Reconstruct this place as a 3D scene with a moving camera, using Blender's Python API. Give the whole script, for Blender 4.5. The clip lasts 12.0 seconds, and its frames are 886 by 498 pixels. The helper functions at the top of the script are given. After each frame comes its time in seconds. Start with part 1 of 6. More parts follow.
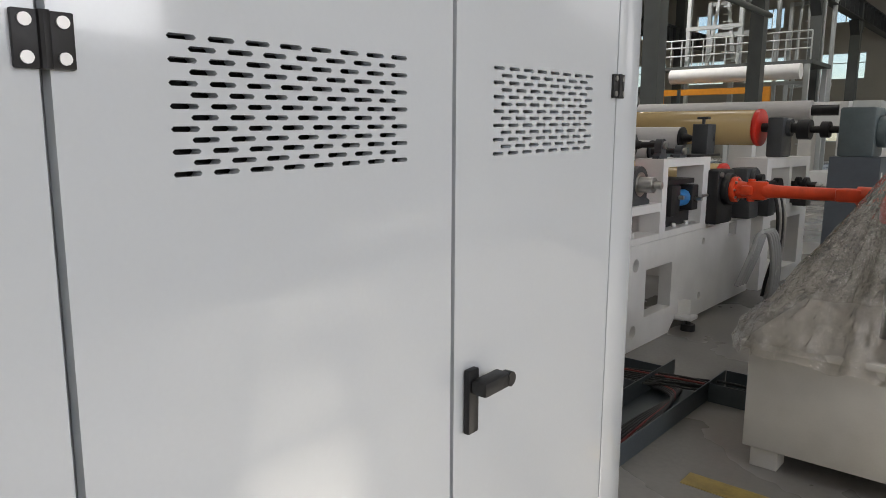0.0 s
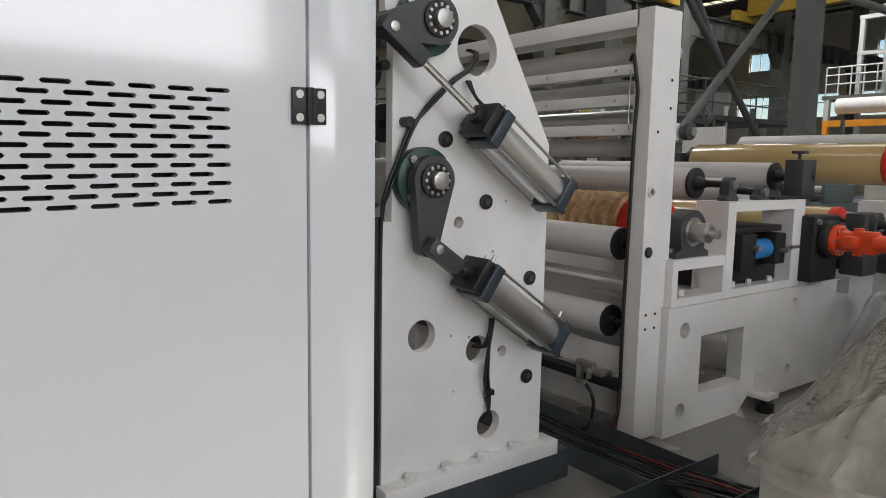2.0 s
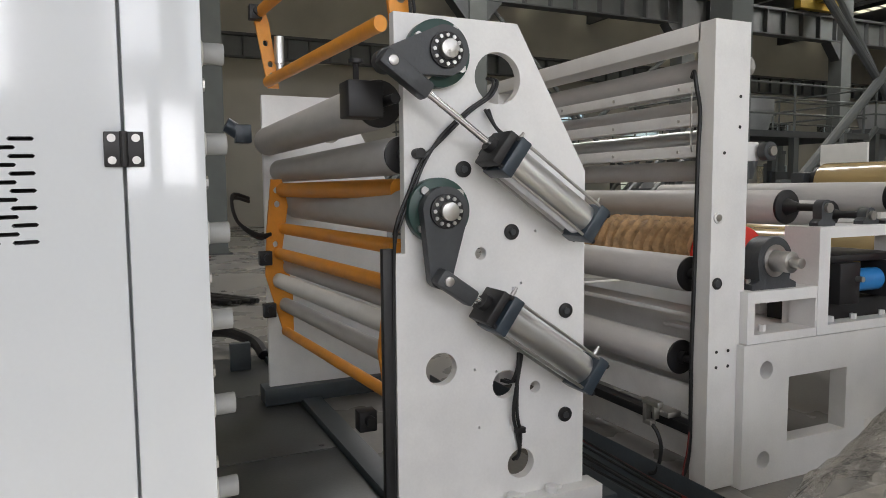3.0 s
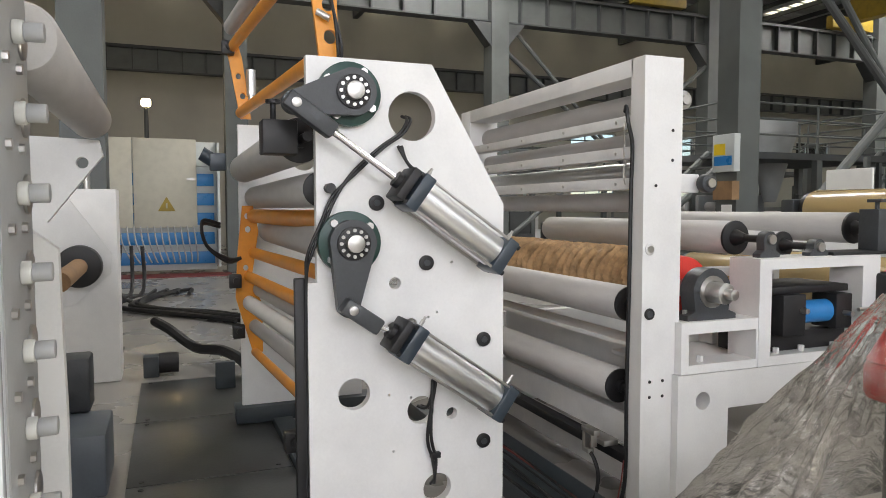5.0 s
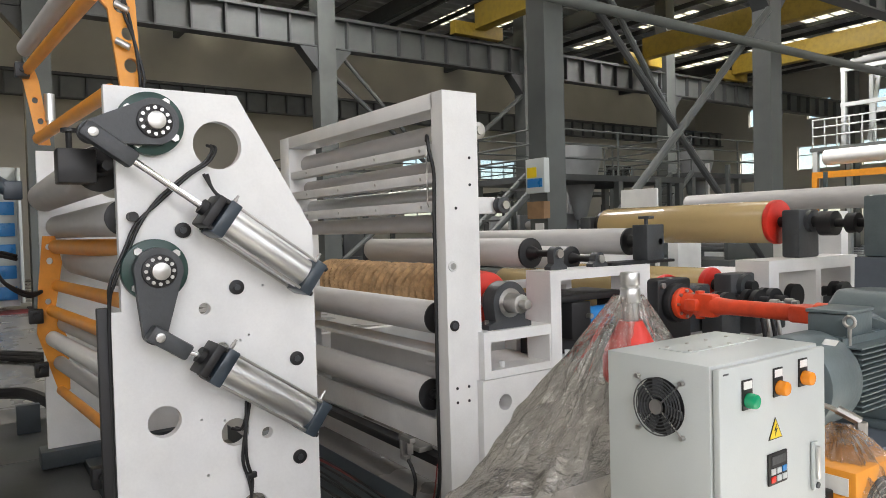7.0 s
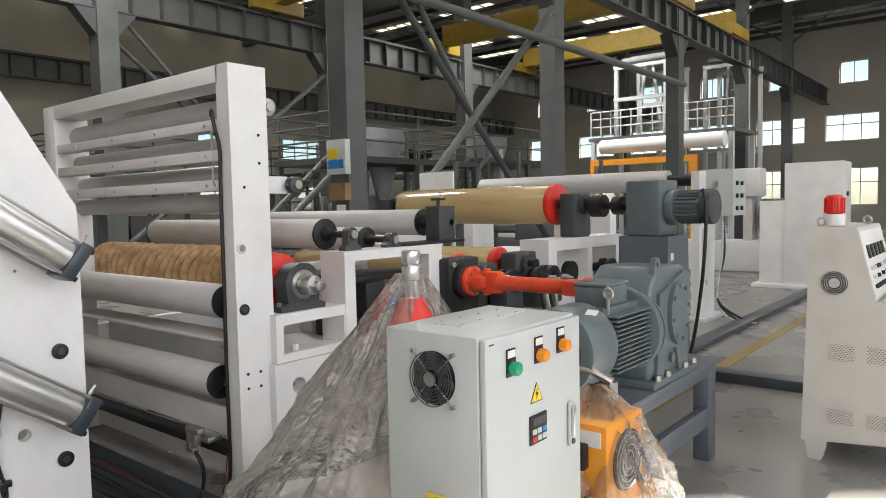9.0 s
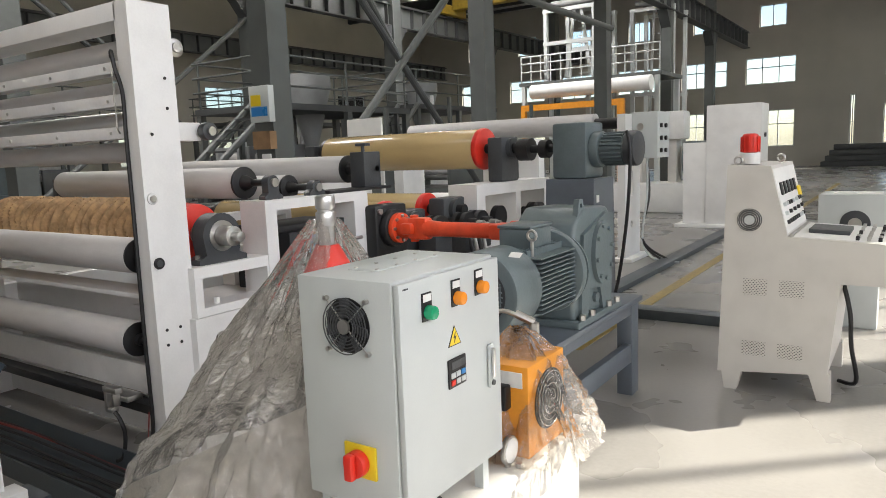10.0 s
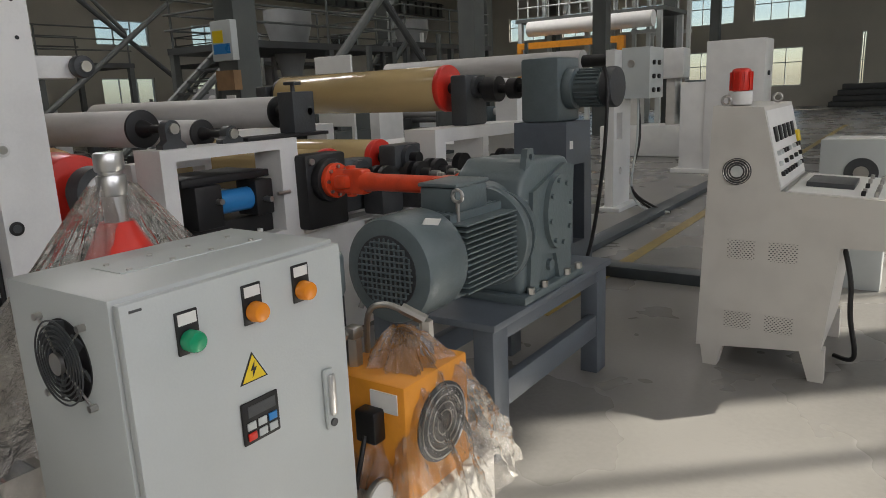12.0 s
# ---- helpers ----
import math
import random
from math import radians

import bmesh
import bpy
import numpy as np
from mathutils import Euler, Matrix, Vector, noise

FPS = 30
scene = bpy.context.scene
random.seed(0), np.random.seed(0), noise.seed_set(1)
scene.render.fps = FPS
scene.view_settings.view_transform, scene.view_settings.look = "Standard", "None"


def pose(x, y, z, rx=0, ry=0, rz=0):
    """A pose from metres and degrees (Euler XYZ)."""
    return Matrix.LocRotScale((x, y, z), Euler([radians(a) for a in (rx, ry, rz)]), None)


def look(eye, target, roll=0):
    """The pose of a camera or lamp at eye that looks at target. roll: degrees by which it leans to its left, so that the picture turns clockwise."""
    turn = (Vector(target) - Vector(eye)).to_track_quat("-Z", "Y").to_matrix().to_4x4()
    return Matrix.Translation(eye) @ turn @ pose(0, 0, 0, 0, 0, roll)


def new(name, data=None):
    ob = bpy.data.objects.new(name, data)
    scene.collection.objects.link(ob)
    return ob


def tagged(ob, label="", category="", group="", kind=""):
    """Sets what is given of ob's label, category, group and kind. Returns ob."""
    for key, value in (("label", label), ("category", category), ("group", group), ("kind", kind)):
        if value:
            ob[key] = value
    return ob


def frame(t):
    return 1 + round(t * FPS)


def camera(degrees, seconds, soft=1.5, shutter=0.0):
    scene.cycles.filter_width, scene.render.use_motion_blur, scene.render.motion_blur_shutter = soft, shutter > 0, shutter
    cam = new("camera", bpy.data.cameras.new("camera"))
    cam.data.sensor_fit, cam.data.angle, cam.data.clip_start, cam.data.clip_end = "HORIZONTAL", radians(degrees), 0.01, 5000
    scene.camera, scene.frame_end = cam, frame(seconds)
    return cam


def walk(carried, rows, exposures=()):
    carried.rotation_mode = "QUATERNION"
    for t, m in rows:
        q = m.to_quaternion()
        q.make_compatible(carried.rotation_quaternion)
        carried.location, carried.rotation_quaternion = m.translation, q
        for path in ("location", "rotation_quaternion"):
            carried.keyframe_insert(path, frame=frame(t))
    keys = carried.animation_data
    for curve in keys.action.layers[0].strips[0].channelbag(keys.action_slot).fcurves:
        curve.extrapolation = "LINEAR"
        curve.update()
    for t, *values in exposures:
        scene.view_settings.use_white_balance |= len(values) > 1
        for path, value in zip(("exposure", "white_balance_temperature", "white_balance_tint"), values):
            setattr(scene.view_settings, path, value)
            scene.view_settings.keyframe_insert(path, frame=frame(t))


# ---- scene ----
cam = camera(64.8, 12.0, 0.9)
PATH = [
    (0, (0.537, 0.489, 1.52), (-0.753, 1.982, 1.194), 0.3),
    (0.5, (0.603, 0.756, 1.522), (-0.792, 2.155, 1.21), -0.5),
    (1, (0.752, 1.037, 1.542), (-0.76, 2.313, 1.246), 0.7),
    (1.5, (0.767, 1.275, 1.526), (-0.764, 2.533, 1.251), 0.1),
    (2, (0.728, 1.536, 1.551), (-0.862, 2.724, 1.304), 1.0),
    (2.5, (0.802, 1.737, 1.555), (-0.905, 2.75, 1.311), -1.2),
    (2.7, (0.912, 1.844, 1.558), (-0.851, 2.767, 1.352), -0.7),
    (4.3, (1.014, 2.402, 1.614), (-0.85, 3.109, 1.456), -0.7),
    (4.5, (1.06, 2.42, 1.621), (-0.798, 3.147, 1.479), -0.6),
    (5, (1.261, 2.427, 1.622), (-0.597, 3.16, 1.504), -0.1),
    (5.5, (1.411, 2.383, 1.623), (-0.417, 3.188, 1.519), 0.1),
    (6, (1.498, 2.373, 1.632), (-0.286, 3.275, 1.593), -0.4),
    (6.5, (1.503, 2.401, 1.628), (-0.219, 3.417, 1.596), -1.0),
    (7, (1.501, 2.458, 1.623), (-0.142, 3.597, 1.563), -1.5),
    (7.2, (1.491, 2.494, 1.632), (-0.107, 3.694, 1.55), -1.8),
    (8.8, (1.527, 2.523, 1.596), (0.232, 4.044, 1.502), -1.6),
    (9, (1.541, 2.518, 1.612), (0.272, 4.059, 1.488), -1.2),
    (9.5, (1.543, 2.542, 1.604), (0.363, 4.147, 1.424), -1.7),
    (10, (1.548, 2.599, 1.59), (0.433, 4.236, 1.314), -2.2),
    (10.5, (1.537, 2.673, 1.579), (0.489, 4.334, 1.202), -2.3),
    (11, (1.504, 2.863, 1.572), (0.438, 4.507, 1.171), -1.6),
    (11.5, (1.47, 3.076, 1.576), (0.423, 4.728, 1.156), -2.3),
    (12, (1.499, 3.318, 1.566), (0.389, 4.924, 1.13), -2.4),
]
walk(cam, [(t, look(eye, target, roll)) for t, eye, target, roll in PATH], [(0, 0.95), (1.8, 1.05), (2.7, 1.2), (4.4, 1.78), (6.0, 1.74), (9, 1.68), (10.5, 1.58), (11.1, 1.02), (12, 0.70)])

# ---------------------------------------------------------------- light
world = bpy.data.worlds.new("sky")
scene.world = world
world.use_nodes = True
wn = world.node_tree.nodes
sky = wn.new("ShaderNodeTexSky")
sky.sky_type = "NISHITA"
sky.sun_disc = False
SUN_EL, SUN_AZ = radians(38), Vector((0.75, 0.66))
sky.sun_elevation = SUN_EL
sky.sun_rotation = math.atan2(SUN_AZ.x, SUN_AZ.y)
world.node_tree.links.new(sky.outputs[0], wn["Background"].inputs[0])
wn["Background"].inputs[1].default_value = 0.10

sun = new("sun", bpy.data.lights.new("sun", "SUN"))
sun.data.energy, sun.data.angle, sun.data.color = 5.0, radians(0.6), (1.0, 0.93, 0.82)
sun_dir = Vector((SUN_AZ.x * math.cos(SUN_EL), SUN_AZ.y * math.cos(SUN_EL), math.sin(SUN_EL)))
sun.matrix_world = look(sun_dir * 60, (0, 0, 0))


def area(name, at, target, sx, sy, watts, colour=(1, 1, 1)):
    data = bpy.data.lights.new(name, "AREA")
    data.shape, data.size, data.size_y, data.energy, data.color = "RECTANGLE", sx, sy, watts, colour
    ob = new(name, data)
    ob.matrix_world = look(at, target)
    return ob


# daylight in the openings of the long wall and under the roof lights
for y0_, z0_, y1_, z1_, w_ in ((-8.5, 2.9, -3.5, 4.4, 50), (-2.5, 2.9, 1.5, 4.4, 62), (2.8, 2.9, 6.6, 4.4, 62), (-8.0, 5.4, -3.0, 8.6, 60), (-2.0, 5.4, 3.0, 8.6, 85), (6.2, 5.0, 14.2, 9.7, 70), (20.0, 5.0, 36.0, 8.6, 80)):
    area("window_daylight", (8.92, (y0_ + y1_) / 2, (z0_ + z1_) / 2), (0, (y0_ + y1_) / 2, (z0_ + z1_) / 2), y1_ - y0_, z1_ - z0_, w_, (1.0, 0.962, 0.985))
for sx_, sy_, w_ in ((-3.0, 0.5, 50), (-3.0, 12.0, 75), (-12.5, 10.0, 310), (-12.5, 26.0, 350), (-2.0, 30.0, 130)):
    area("roof_light_daylight", (sx_, sy_, 10.1), (sx_, sy_ + 0.001, 0), 6.0, 1.6, w_, (1.0, 0.955, 0.95))

# ---------------------------------------------------------------- materials
def material(name, colour, rough=0.5, metal=0.0, vary=0.08, scale=6.0, bump=0.05, bump_scale=60.0, coat=0.0, second=None, mix_scale=2.0, rough_vary=0.1, stretch=(1, 1, 1), spec=0.5):
    """A painted or bare surface: broad stains, fine grain, uneven gloss and a little relief."""
    m = bpy.data.materials.new(name)
    m.use_nodes = True
    nt = m.node_tree
    p = nt.nodes["Principled BSDF"]
    geo = nt.nodes.new("ShaderNodeTexCoord")
    mp = nt.nodes.new("ShaderNodeMapping")
    mp.inputs["Scale"].default_value = stretch
    nt.links.new(geo.outputs["Object"], mp.inputs[0])
    big, fine = nt.nodes.new("ShaderNodeTexNoise"), nt.nodes.new("ShaderNodeTexNoise")
    big.inputs["Scale"].default_value, big.inputs["Detail"].default_value = scale, 4
    fine.inputs["Scale"].default_value, fine.inputs["Detail"].default_value = bump_scale, 3
    for n in (big, fine):
        nt.links.new(mp.outputs[0], n.inputs["Vector"])
    ramp = nt.nodes.new("ShaderNodeValToRGB")
    c2 = second or tuple(c * (1 - 2.2 * vary) for c in colour)
    ramp.color_ramp.elements[0].position, ramp.color_ramp.elements[0].color = 0.3, (*c2, 1)
    ramp.color_ramp.elements[1].position, ramp.color_ramp.elements[1].color = 0.62, (*colour, 1)
    mixf = nt.nodes.new("ShaderNodeMath")
    mixf.operation = "MULTIPLY_ADD"
    nt.links.new(fine.outputs["Fac"], mixf.inputs[0])
    mixf.inputs[1].default_value = 0.25
    sub = nt.nodes.new("ShaderNodeMath")
    sub.operation = "MULTIPLY"
    nt.links.new(big.outputs["Fac"], sub.inputs[0])
    sub.inputs[1].default_value = 0.8
    nt.links.new(sub.outputs[0], mixf.inputs[2])
    nt.links.new(mixf.outputs[0], ramp.inputs[0])
    nt.links.new(ramp.outputs[0], p.inputs["Base Color"])
    rr = nt.nodes.new("ShaderNodeMapRange")
    rr.inputs["To Min"].default_value, rr.inputs["To Max"].default_value = max(0.02, rough - rough_vary), min(1, rough + rough_vary)
    nt.links.new(big.outputs["Fac"], rr.inputs["Value"])
    nt.links.new(rr.outputs[0], p.inputs["Roughness"])
    p.inputs["Metallic"].default_value = metal
    p.inputs["Coat Weight"].default_value = coat
    p.inputs["Specular IOR Level"].default_value = spec
    if bump:
        b = nt.nodes.new("ShaderNodeBump")
        b.inputs["Strength"].default_value, b.inputs["Distance"].default_value = bump, 0.01
        nt.links.new(fine.outputs["Fac"], b.inputs["Height"])
        nt.links.new(b.outputs[0], p.inputs["Normal"])
    return m


GLOSS_WHITE = material("gloss_white_enamel", (0.585, 0.615, 0.64), 0.12, vary=0.02, scale=1.5, bump=0.012, bump_scale=140, coat=0.3, rough_vary=0.04)
WHITE = material("white_machine_paint", (0.80, 0.80, 0.79), 0.38, vary=0.05, scale=4, bump=0.04, bump_scale=90)
WHITE_EDGE = material("white_machined_edge", (0.74, 0.74, 0.73), 0.45, vary=0.06)
CREAM = material("cream_powder_coat", (0.62, 0.605, 0.57), 0.4, vary=0.05, bump=0.06, bump_scale=200)
PALE = material("pale_grey_powder_coat", (0.53, 0.565, 0.56), 0.38, vary=0.03, bump=0.05, bump_scale=220)
BEIGE = material("beige_cabinet_paint", (0.52, 0.50, 0.42), 0.45, vary=0.05)
ROLLER = material("grey_rubber_roller", (0.54, 0.53, 0.52), 0.55, vary=0.06, scale=5, bump=0.05, stretch=(1, 4, 4))
KRAFT = material("crumpled_kraft_paper", (0.56, 0.36, 0.18), 0.7, vary=0.25, scale=14, bump=0.5, bump_scale=45)
GOLD = material("amber_film_roll", (0.52, 0.39, 0.19), 0.22, vary=0.07, scale=2, bump=0.02, coat=0.4, stretch=(0.6, 3, 3))
RED = material("red_enamel", (0.72, 0.035, 0.02), 0.35, vary=0.08)
VERMILION = material("vermilion_shaft_paint", (0.80, 0.075, 0.02), 0.35, vary=0.1, scale=12)
ORANGE = material("orange_machine_paint", (0.80, 0.32, 0.03), 0.4, vary=0.08, scale=7)
ALU = material("brushed_aluminium", (0.72, 0.72, 0.72), 0.34, 1.0, vary=0.03, bump=0.006, bump_scale=160, rough_vary=0.05)
STEEL = material("bright_steel", (0.55, 0.54, 0.52), 0.36, 1.0, vary=0.08)
CHROME = material("chromed_rod", (0.8, 0.8, 0.8), 0.08, 1.0, vary=0.02, bump=0)
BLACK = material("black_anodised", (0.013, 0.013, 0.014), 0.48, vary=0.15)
RUBBER = material("black_cable_rubber", (0.014, 0.014, 0.015), 0.5, vary=0.1)
CHARCOAL = material("charcoal_casting", (0.055, 0.06, 0.065), 0.45, vary=0.12, bump=0.15)
NAVY = material("blue_black_end_cap", (0.035, 0.05, 0.065), 0.35, vary=0.12)
MOTOR = material("blue_grey_motor_enamel", (0.125, 0.16, 0.17), 0.36, vary=0.08, scale=9, bump=0.12)
BENCH = material("slate_blue_bench_paint", (0.115, 0.135, 0.16), 0.4, vary=0.08)
BASE = material("dark_slate_base_paint", (0.05, 0.062, 0.07), 0.5, vary=0.12)
TRAY = material("grey_trunking_paint", (0.07, 0.085, 0.095), 0.4, vary=0.12)
DECK = material("worn_steel_deck", (0.07, 0.074, 0.072), 0.34, 0.3, vary=0.18, scale=3)
BLUE = material("bright_blue_cylinder", (0.03, 0.22, 0.55), 0.3, vary=0.05)
GREEN_B = material("green_lamp_lens", (0.01, 0.33, 0.15), 0.2, vary=0.03, bump=0)
AMBER_B = material("orange_lamp_lens", (0.85, 0.28, 0.02), 0.2, vary=0.03, bump=0)
YELLOW = material("yellow_plate", (0.82, 0.60, 0.02), 0.4, vary=0.05)
NYLON = material("milky_nylon", (0.62, 0.63, 0.60), 0.35, vary=0.05)
PVC = material("grey_plastic_tube", (0.36, 0.37, 0.37), 0.45, vary=0.05)
CARD = material("brown_card", (0.30, 0.18, 0.09), 0.8, vary=0.15)
PAPER = material("white_paper", (0.78, 0.78, 0.76), 0.6, vary=0.04)
HALL = material("hall_steel_grey_green", (0.10, 0.11, 0.105), 0.55, vary=0.12, scale=2)
HALL_DARK = material("hall_dark_steel", (0.06, 0.065, 0.065), 0.6, vary=0.15, scale=2)
CRANE = material("crane_yellow", (0.32, 0.22, 0.025), 0.55, vary=0.15)
WALL = material("cream_cladding", (0.42, 0.405, 0.36), 0.7, vary=0.08, scale=0.5)
ROOF = material("corrugated_roof_sheet", (0.34, 0.35, 0.35), 0.6, vary=0.15, scale=0.6)
FAR_GREY = material("far_machine_grey", (0.28, 0.29, 0.29), 0.5, vary=0.12, scale=2)
COPPER = material("red_wire", (0.16, 0.02, 0.018), 0.5, vary=0.1)
HOSE = material("clear_grey_hose", (0.45, 0.46, 0.46), 0.25, vary=0.05)
DARK_GREEN = material("dark_green_flange", (0.02, 0.06, 0.05), 0.35, vary=0.1)


def floor_material():
    m = material("sealed_concrete", (0.25, 0.243, 0.228), 0.28, vary=0.12, scale=0.9, bump=0.04, bump_scale=35, rough_vary=0.14)
    return m


FLOOR = floor_material()
LINE = material("worn_yellow_line", (0.34, 0.25, 0.07), 0.45, vary=0.2, scale=14)


def glass(name, colour, rough, clear, frost=(0.8, 0.8, 0.8), bump=0.0, bump_scale=20.0):
    """A thin sheet that lets most light straight through, with a milky share and a gloss."""
    m = bpy.data.materials.new(name)
    m.use_nodes = True
    nt = m.node_tree
    out = nt.nodes["Material Output"]
    nt.nodes.remove(nt.nodes["Principled BSDF"])
    tr, gl, df = nt.nodes.new("ShaderNodeBsdfTransparent"), nt.nodes.new("ShaderNodeBsdfGlossy"), nt.nodes.new("ShaderNodeBsdfDiffuse")
    tr.inputs[0].default_value = (*colour, 1)
    gl.inputs["Roughness"].default_value = rough
    df.inputs[0].default_value = (*frost, 1)
    a, b = nt.nodes.new("ShaderNodeMixShader"), nt.nodes.new("ShaderNodeMixShader")
    fr = nt.nodes.new("ShaderNodeFresnel")
    fr.inputs[0].default_value = 1.5 if bump == 0 else 1.55
    nz = nt.nodes.new("ShaderNodeTexNoise")
    nz.inputs["Scale"].default_value, nz.inputs["Detail"].default_value = bump_scale, 6
    tc = nt.nodes.new("ShaderNodeTexCoord")
    nt.links.new(tc.outputs["Object"], nz.inputs["Vector"])
    mr = nt.nodes.new("ShaderNodeMapRange")
    mr.inputs["From Min"].default_value, mr.inputs["From Max"].default_value = 0.3, 0.7
    mr.inputs["To Min"].default_value, mr.inputs["To Max"].default_value = max(0, 1 - clear - 0.12), min(1, 1 - clear + 0.12)
    nt.links.new(nz.outputs["Fac"], mr.inputs["Value"])
    nt.links.new(mr.outputs[0], a.inputs[0])
    nt.links.new(tr.outputs[0], a.inputs[1])
    nt.links.new(df.outputs[0], a.inputs[2])
    gain = nt.nodes.new("ShaderNodeMath")
    gain.operation, gain.use_clamp = "MULTIPLY_ADD", True
    gain.inputs[1].default_value, gain.inputs[2].default_value = (1.0, 0.0) if bump == 0 else (1.3, 0.03)
    nt.links.new(fr.outputs[0], gain.inputs[0])
    nt.links.new(gain.outputs[0], b.inputs[0])
    nt.links.new(a.outputs[0], b.inputs[1])
    nt.links.new(gl.outputs[0], b.inputs[2])
    if bump:
        bp = nt.nodes.new("ShaderNodeBump")
        bp.inputs["Strength"].default_value, bp.inputs["Distance"].default_value = bump, 0.022
        nt.links.new(nz.outputs["Fac"], bp.inputs["Height"])
        nt.links.new(bp.outputs[0], gl.inputs["Normal"])
        nt.links.new(bp.outputs[0], fr.inputs["Normal"])
    nt.links.new(b.outputs[0], out.inputs[0])
    return m


FILM = glass("crumpled_plastic_film", (0.96, 0.95, 0.92), 0.10, 0.90, (0.84, 0.78, 0.70), 1.0, 24.0)
PANE = glass("window_pane", (0.9, 0.94, 0.95), 0.02, 0.93)


def translucent(name, colour):
    m = bpy.data.materials.new(name)
    m.use_nodes = True
    nt = m.node_tree
    nt.nodes.remove(nt.nodes["Principled BSDF"])
    t, d, x = nt.nodes.new("ShaderNodeBsdfTranslucent"), nt.nodes.new("ShaderNodeBsdfDiffuse"), nt.nodes.new("ShaderNodeMixShader")
    t.inputs[0].default_value, d.inputs[0].default_value = (*colour, 1), (*colour, 1)
    x.inputs[0].default_value = 0.25
    nt.links.new(t.outputs[0], x.inputs[1])
    nt.links.new(d.outputs[0], x.inputs[2])
    nt.links.new(x.outputs[0], nt.nodes["Material Output"].inputs[0])
    return m


SKYLIGHT = translucent("fibreglass_roof_light", (0.85, 0.82, 0.70))


def glow(name, colour, strength):
    m = bpy.data.materials.new(name)
    m.use_nodes = True
    p = m.node_tree.nodes["Principled BSDF"]
    p.inputs["Base Color"].default_value = (*colour, 1)
    p.inputs["Emission Color"].default_value = (*colour, 1)
    p.inputs["Emission Strength"].default_value = strength
    return m


LAMP_ON = glow("lit_lamp", (1.0, 0.72, 0.35), 30)


# ---------------------------------------------------------------- mesh tools
class Shape:
    """Collects solids into one bmesh."""

    def __init__(self):
        self.bm = bmesh.new()

    def box(self, x0, y0, z0, x1, y1, z1, bevel=0.0, m=None):
        made = bmesh.ops.create_cube(self.bm, size=1.0)["verts"]
        for v in made:
            v.co = Vector(((x0 + x1) / 2 + v.co.x * abs(x1 - x0), (y0 + y1) / 2 + v.co.y * abs(y1 - y0), (z0 + z1) / 2 + v.co.z * abs(z1 - z0)))
        if bevel:
            edges = list({e for v in made for e in v.link_edges})
            got = bmesh.ops.bevel(self.bm, geom=edges, offset=bevel, segments=2, affect="EDGES", profile=0.5)
            made = list({v for v in got["verts"]} | {v for v in made if v.is_valid})
        if m is not None:
            bmesh.ops.transform(self.bm, matrix=m, verts=made)
        return self

    def cyl(self, p, q, r, seg=24, r2=None, cap=True, bevel=0.0):
        p, q = Vector(p), Vector(q)
        d = q - p
        m = Matrix.Translation((p + q) / 2) @ d.to_track_quat("Z", "Y").to_matrix().to_4x4()
        made = bmesh.ops.create_cone(self.bm, cap_ends=cap, segments=seg, radius1=r, radius2=r if r2 is None else r2, depth=d.length, matrix=m)["verts"]
        if bevel:
            ends = [e for e in {e for v in made for e in v.link_edges} if any(len(f.verts) > 4 for f in e.link_faces)]
            bmesh.ops.bevel(self.bm, geom=ends, offset=bevel, segments=2, affect="EDGES", profile=0.5)
        return self

    def tube(self, points, r, seg=8):
        """A bent round bar through the points, smoothed."""
        pts = [Vector(p) for p in points]
        fine = []
        for i in range(len(pts) - 1):
            a, b, c, d = pts[max(i - 1, 0)], pts[i], pts[i + 1], pts[min(i + 2, len(pts) - 1)]
            for k in range(6):
                t = k / 6
                fine.append(0.5 * (2 * b + (c - a) * t + (2 * a - 5 * b + 4 * c - d) * t * t + (3 * b - a - 3 * c + d) * t ** 3))
        fine.append(pts[-1])
        rings = []
        side = Vector((0.31, 0.52, 0.79))
        for i, p in enumerate(fine):
            d = (fine[min(i + 1, len(fine) - 1)] - fine[max(i - 1, 0)]).normalized()
            side = (side - d * side.dot(d)).normalized()
            up = d.cross(side)
            rings.append([self.bm.verts.new(p + r * (math.cos(2 * math.pi * k / seg) * side + math.sin(2 * math.pi * k / seg) * up)) for k in range(seg)])
        for a, b in zip(rings, rings[1:]):
            for k in range(seg):
                self.bm.faces.new((a[k], a[(k + 1) % seg], b[(k + 1) % seg], b[k]))
        for ring in (rings[0], rings[-1]):
            self.bm.faces.new(ring)
        return self

    def plate(self, outline, holes, axis, a, b):
        """A sheet between a and b on the axis: an outline with holes, as lists of (u, v); x: (y, z), y: (x, z), z: (x, y)."""
        place = {"x": lambda u, v, w: (w, u, v), "y": lambda u, v, w: (u, w, v), "z": lambda u, v, w: (u, v, w)}[axis]
        before = set(self.bm.faces)
        edges = []
        for loop in (outline, *holes):
            vs = [self.bm.verts.new(place(u, v, a)) for u, v in loop]
            edges += [self.bm.edges.new((vs[i], vs[(i + 1) % len(vs)])) for i in range(len(vs))]
        bmesh.ops.triangle_fill(self.bm, use_beauty=True, use_dissolve=False, edges=edges)
        faces = [f for f in self.bm.faces if f not in before]
        got = bmesh.ops.extrude_face_region(self.bm, geom=faces)["geom"]
        delta = Vector(place(0, 0, b - a))
        bmesh.ops.translate(self.bm, verts=[v for v in got if isinstance(v, bmesh.types.BMVert)], vec=delta)
        return self

    def move(self, m):
        bmesh.ops.transform(self.bm, matrix=m, verts=self.bm.verts[:])
        return self


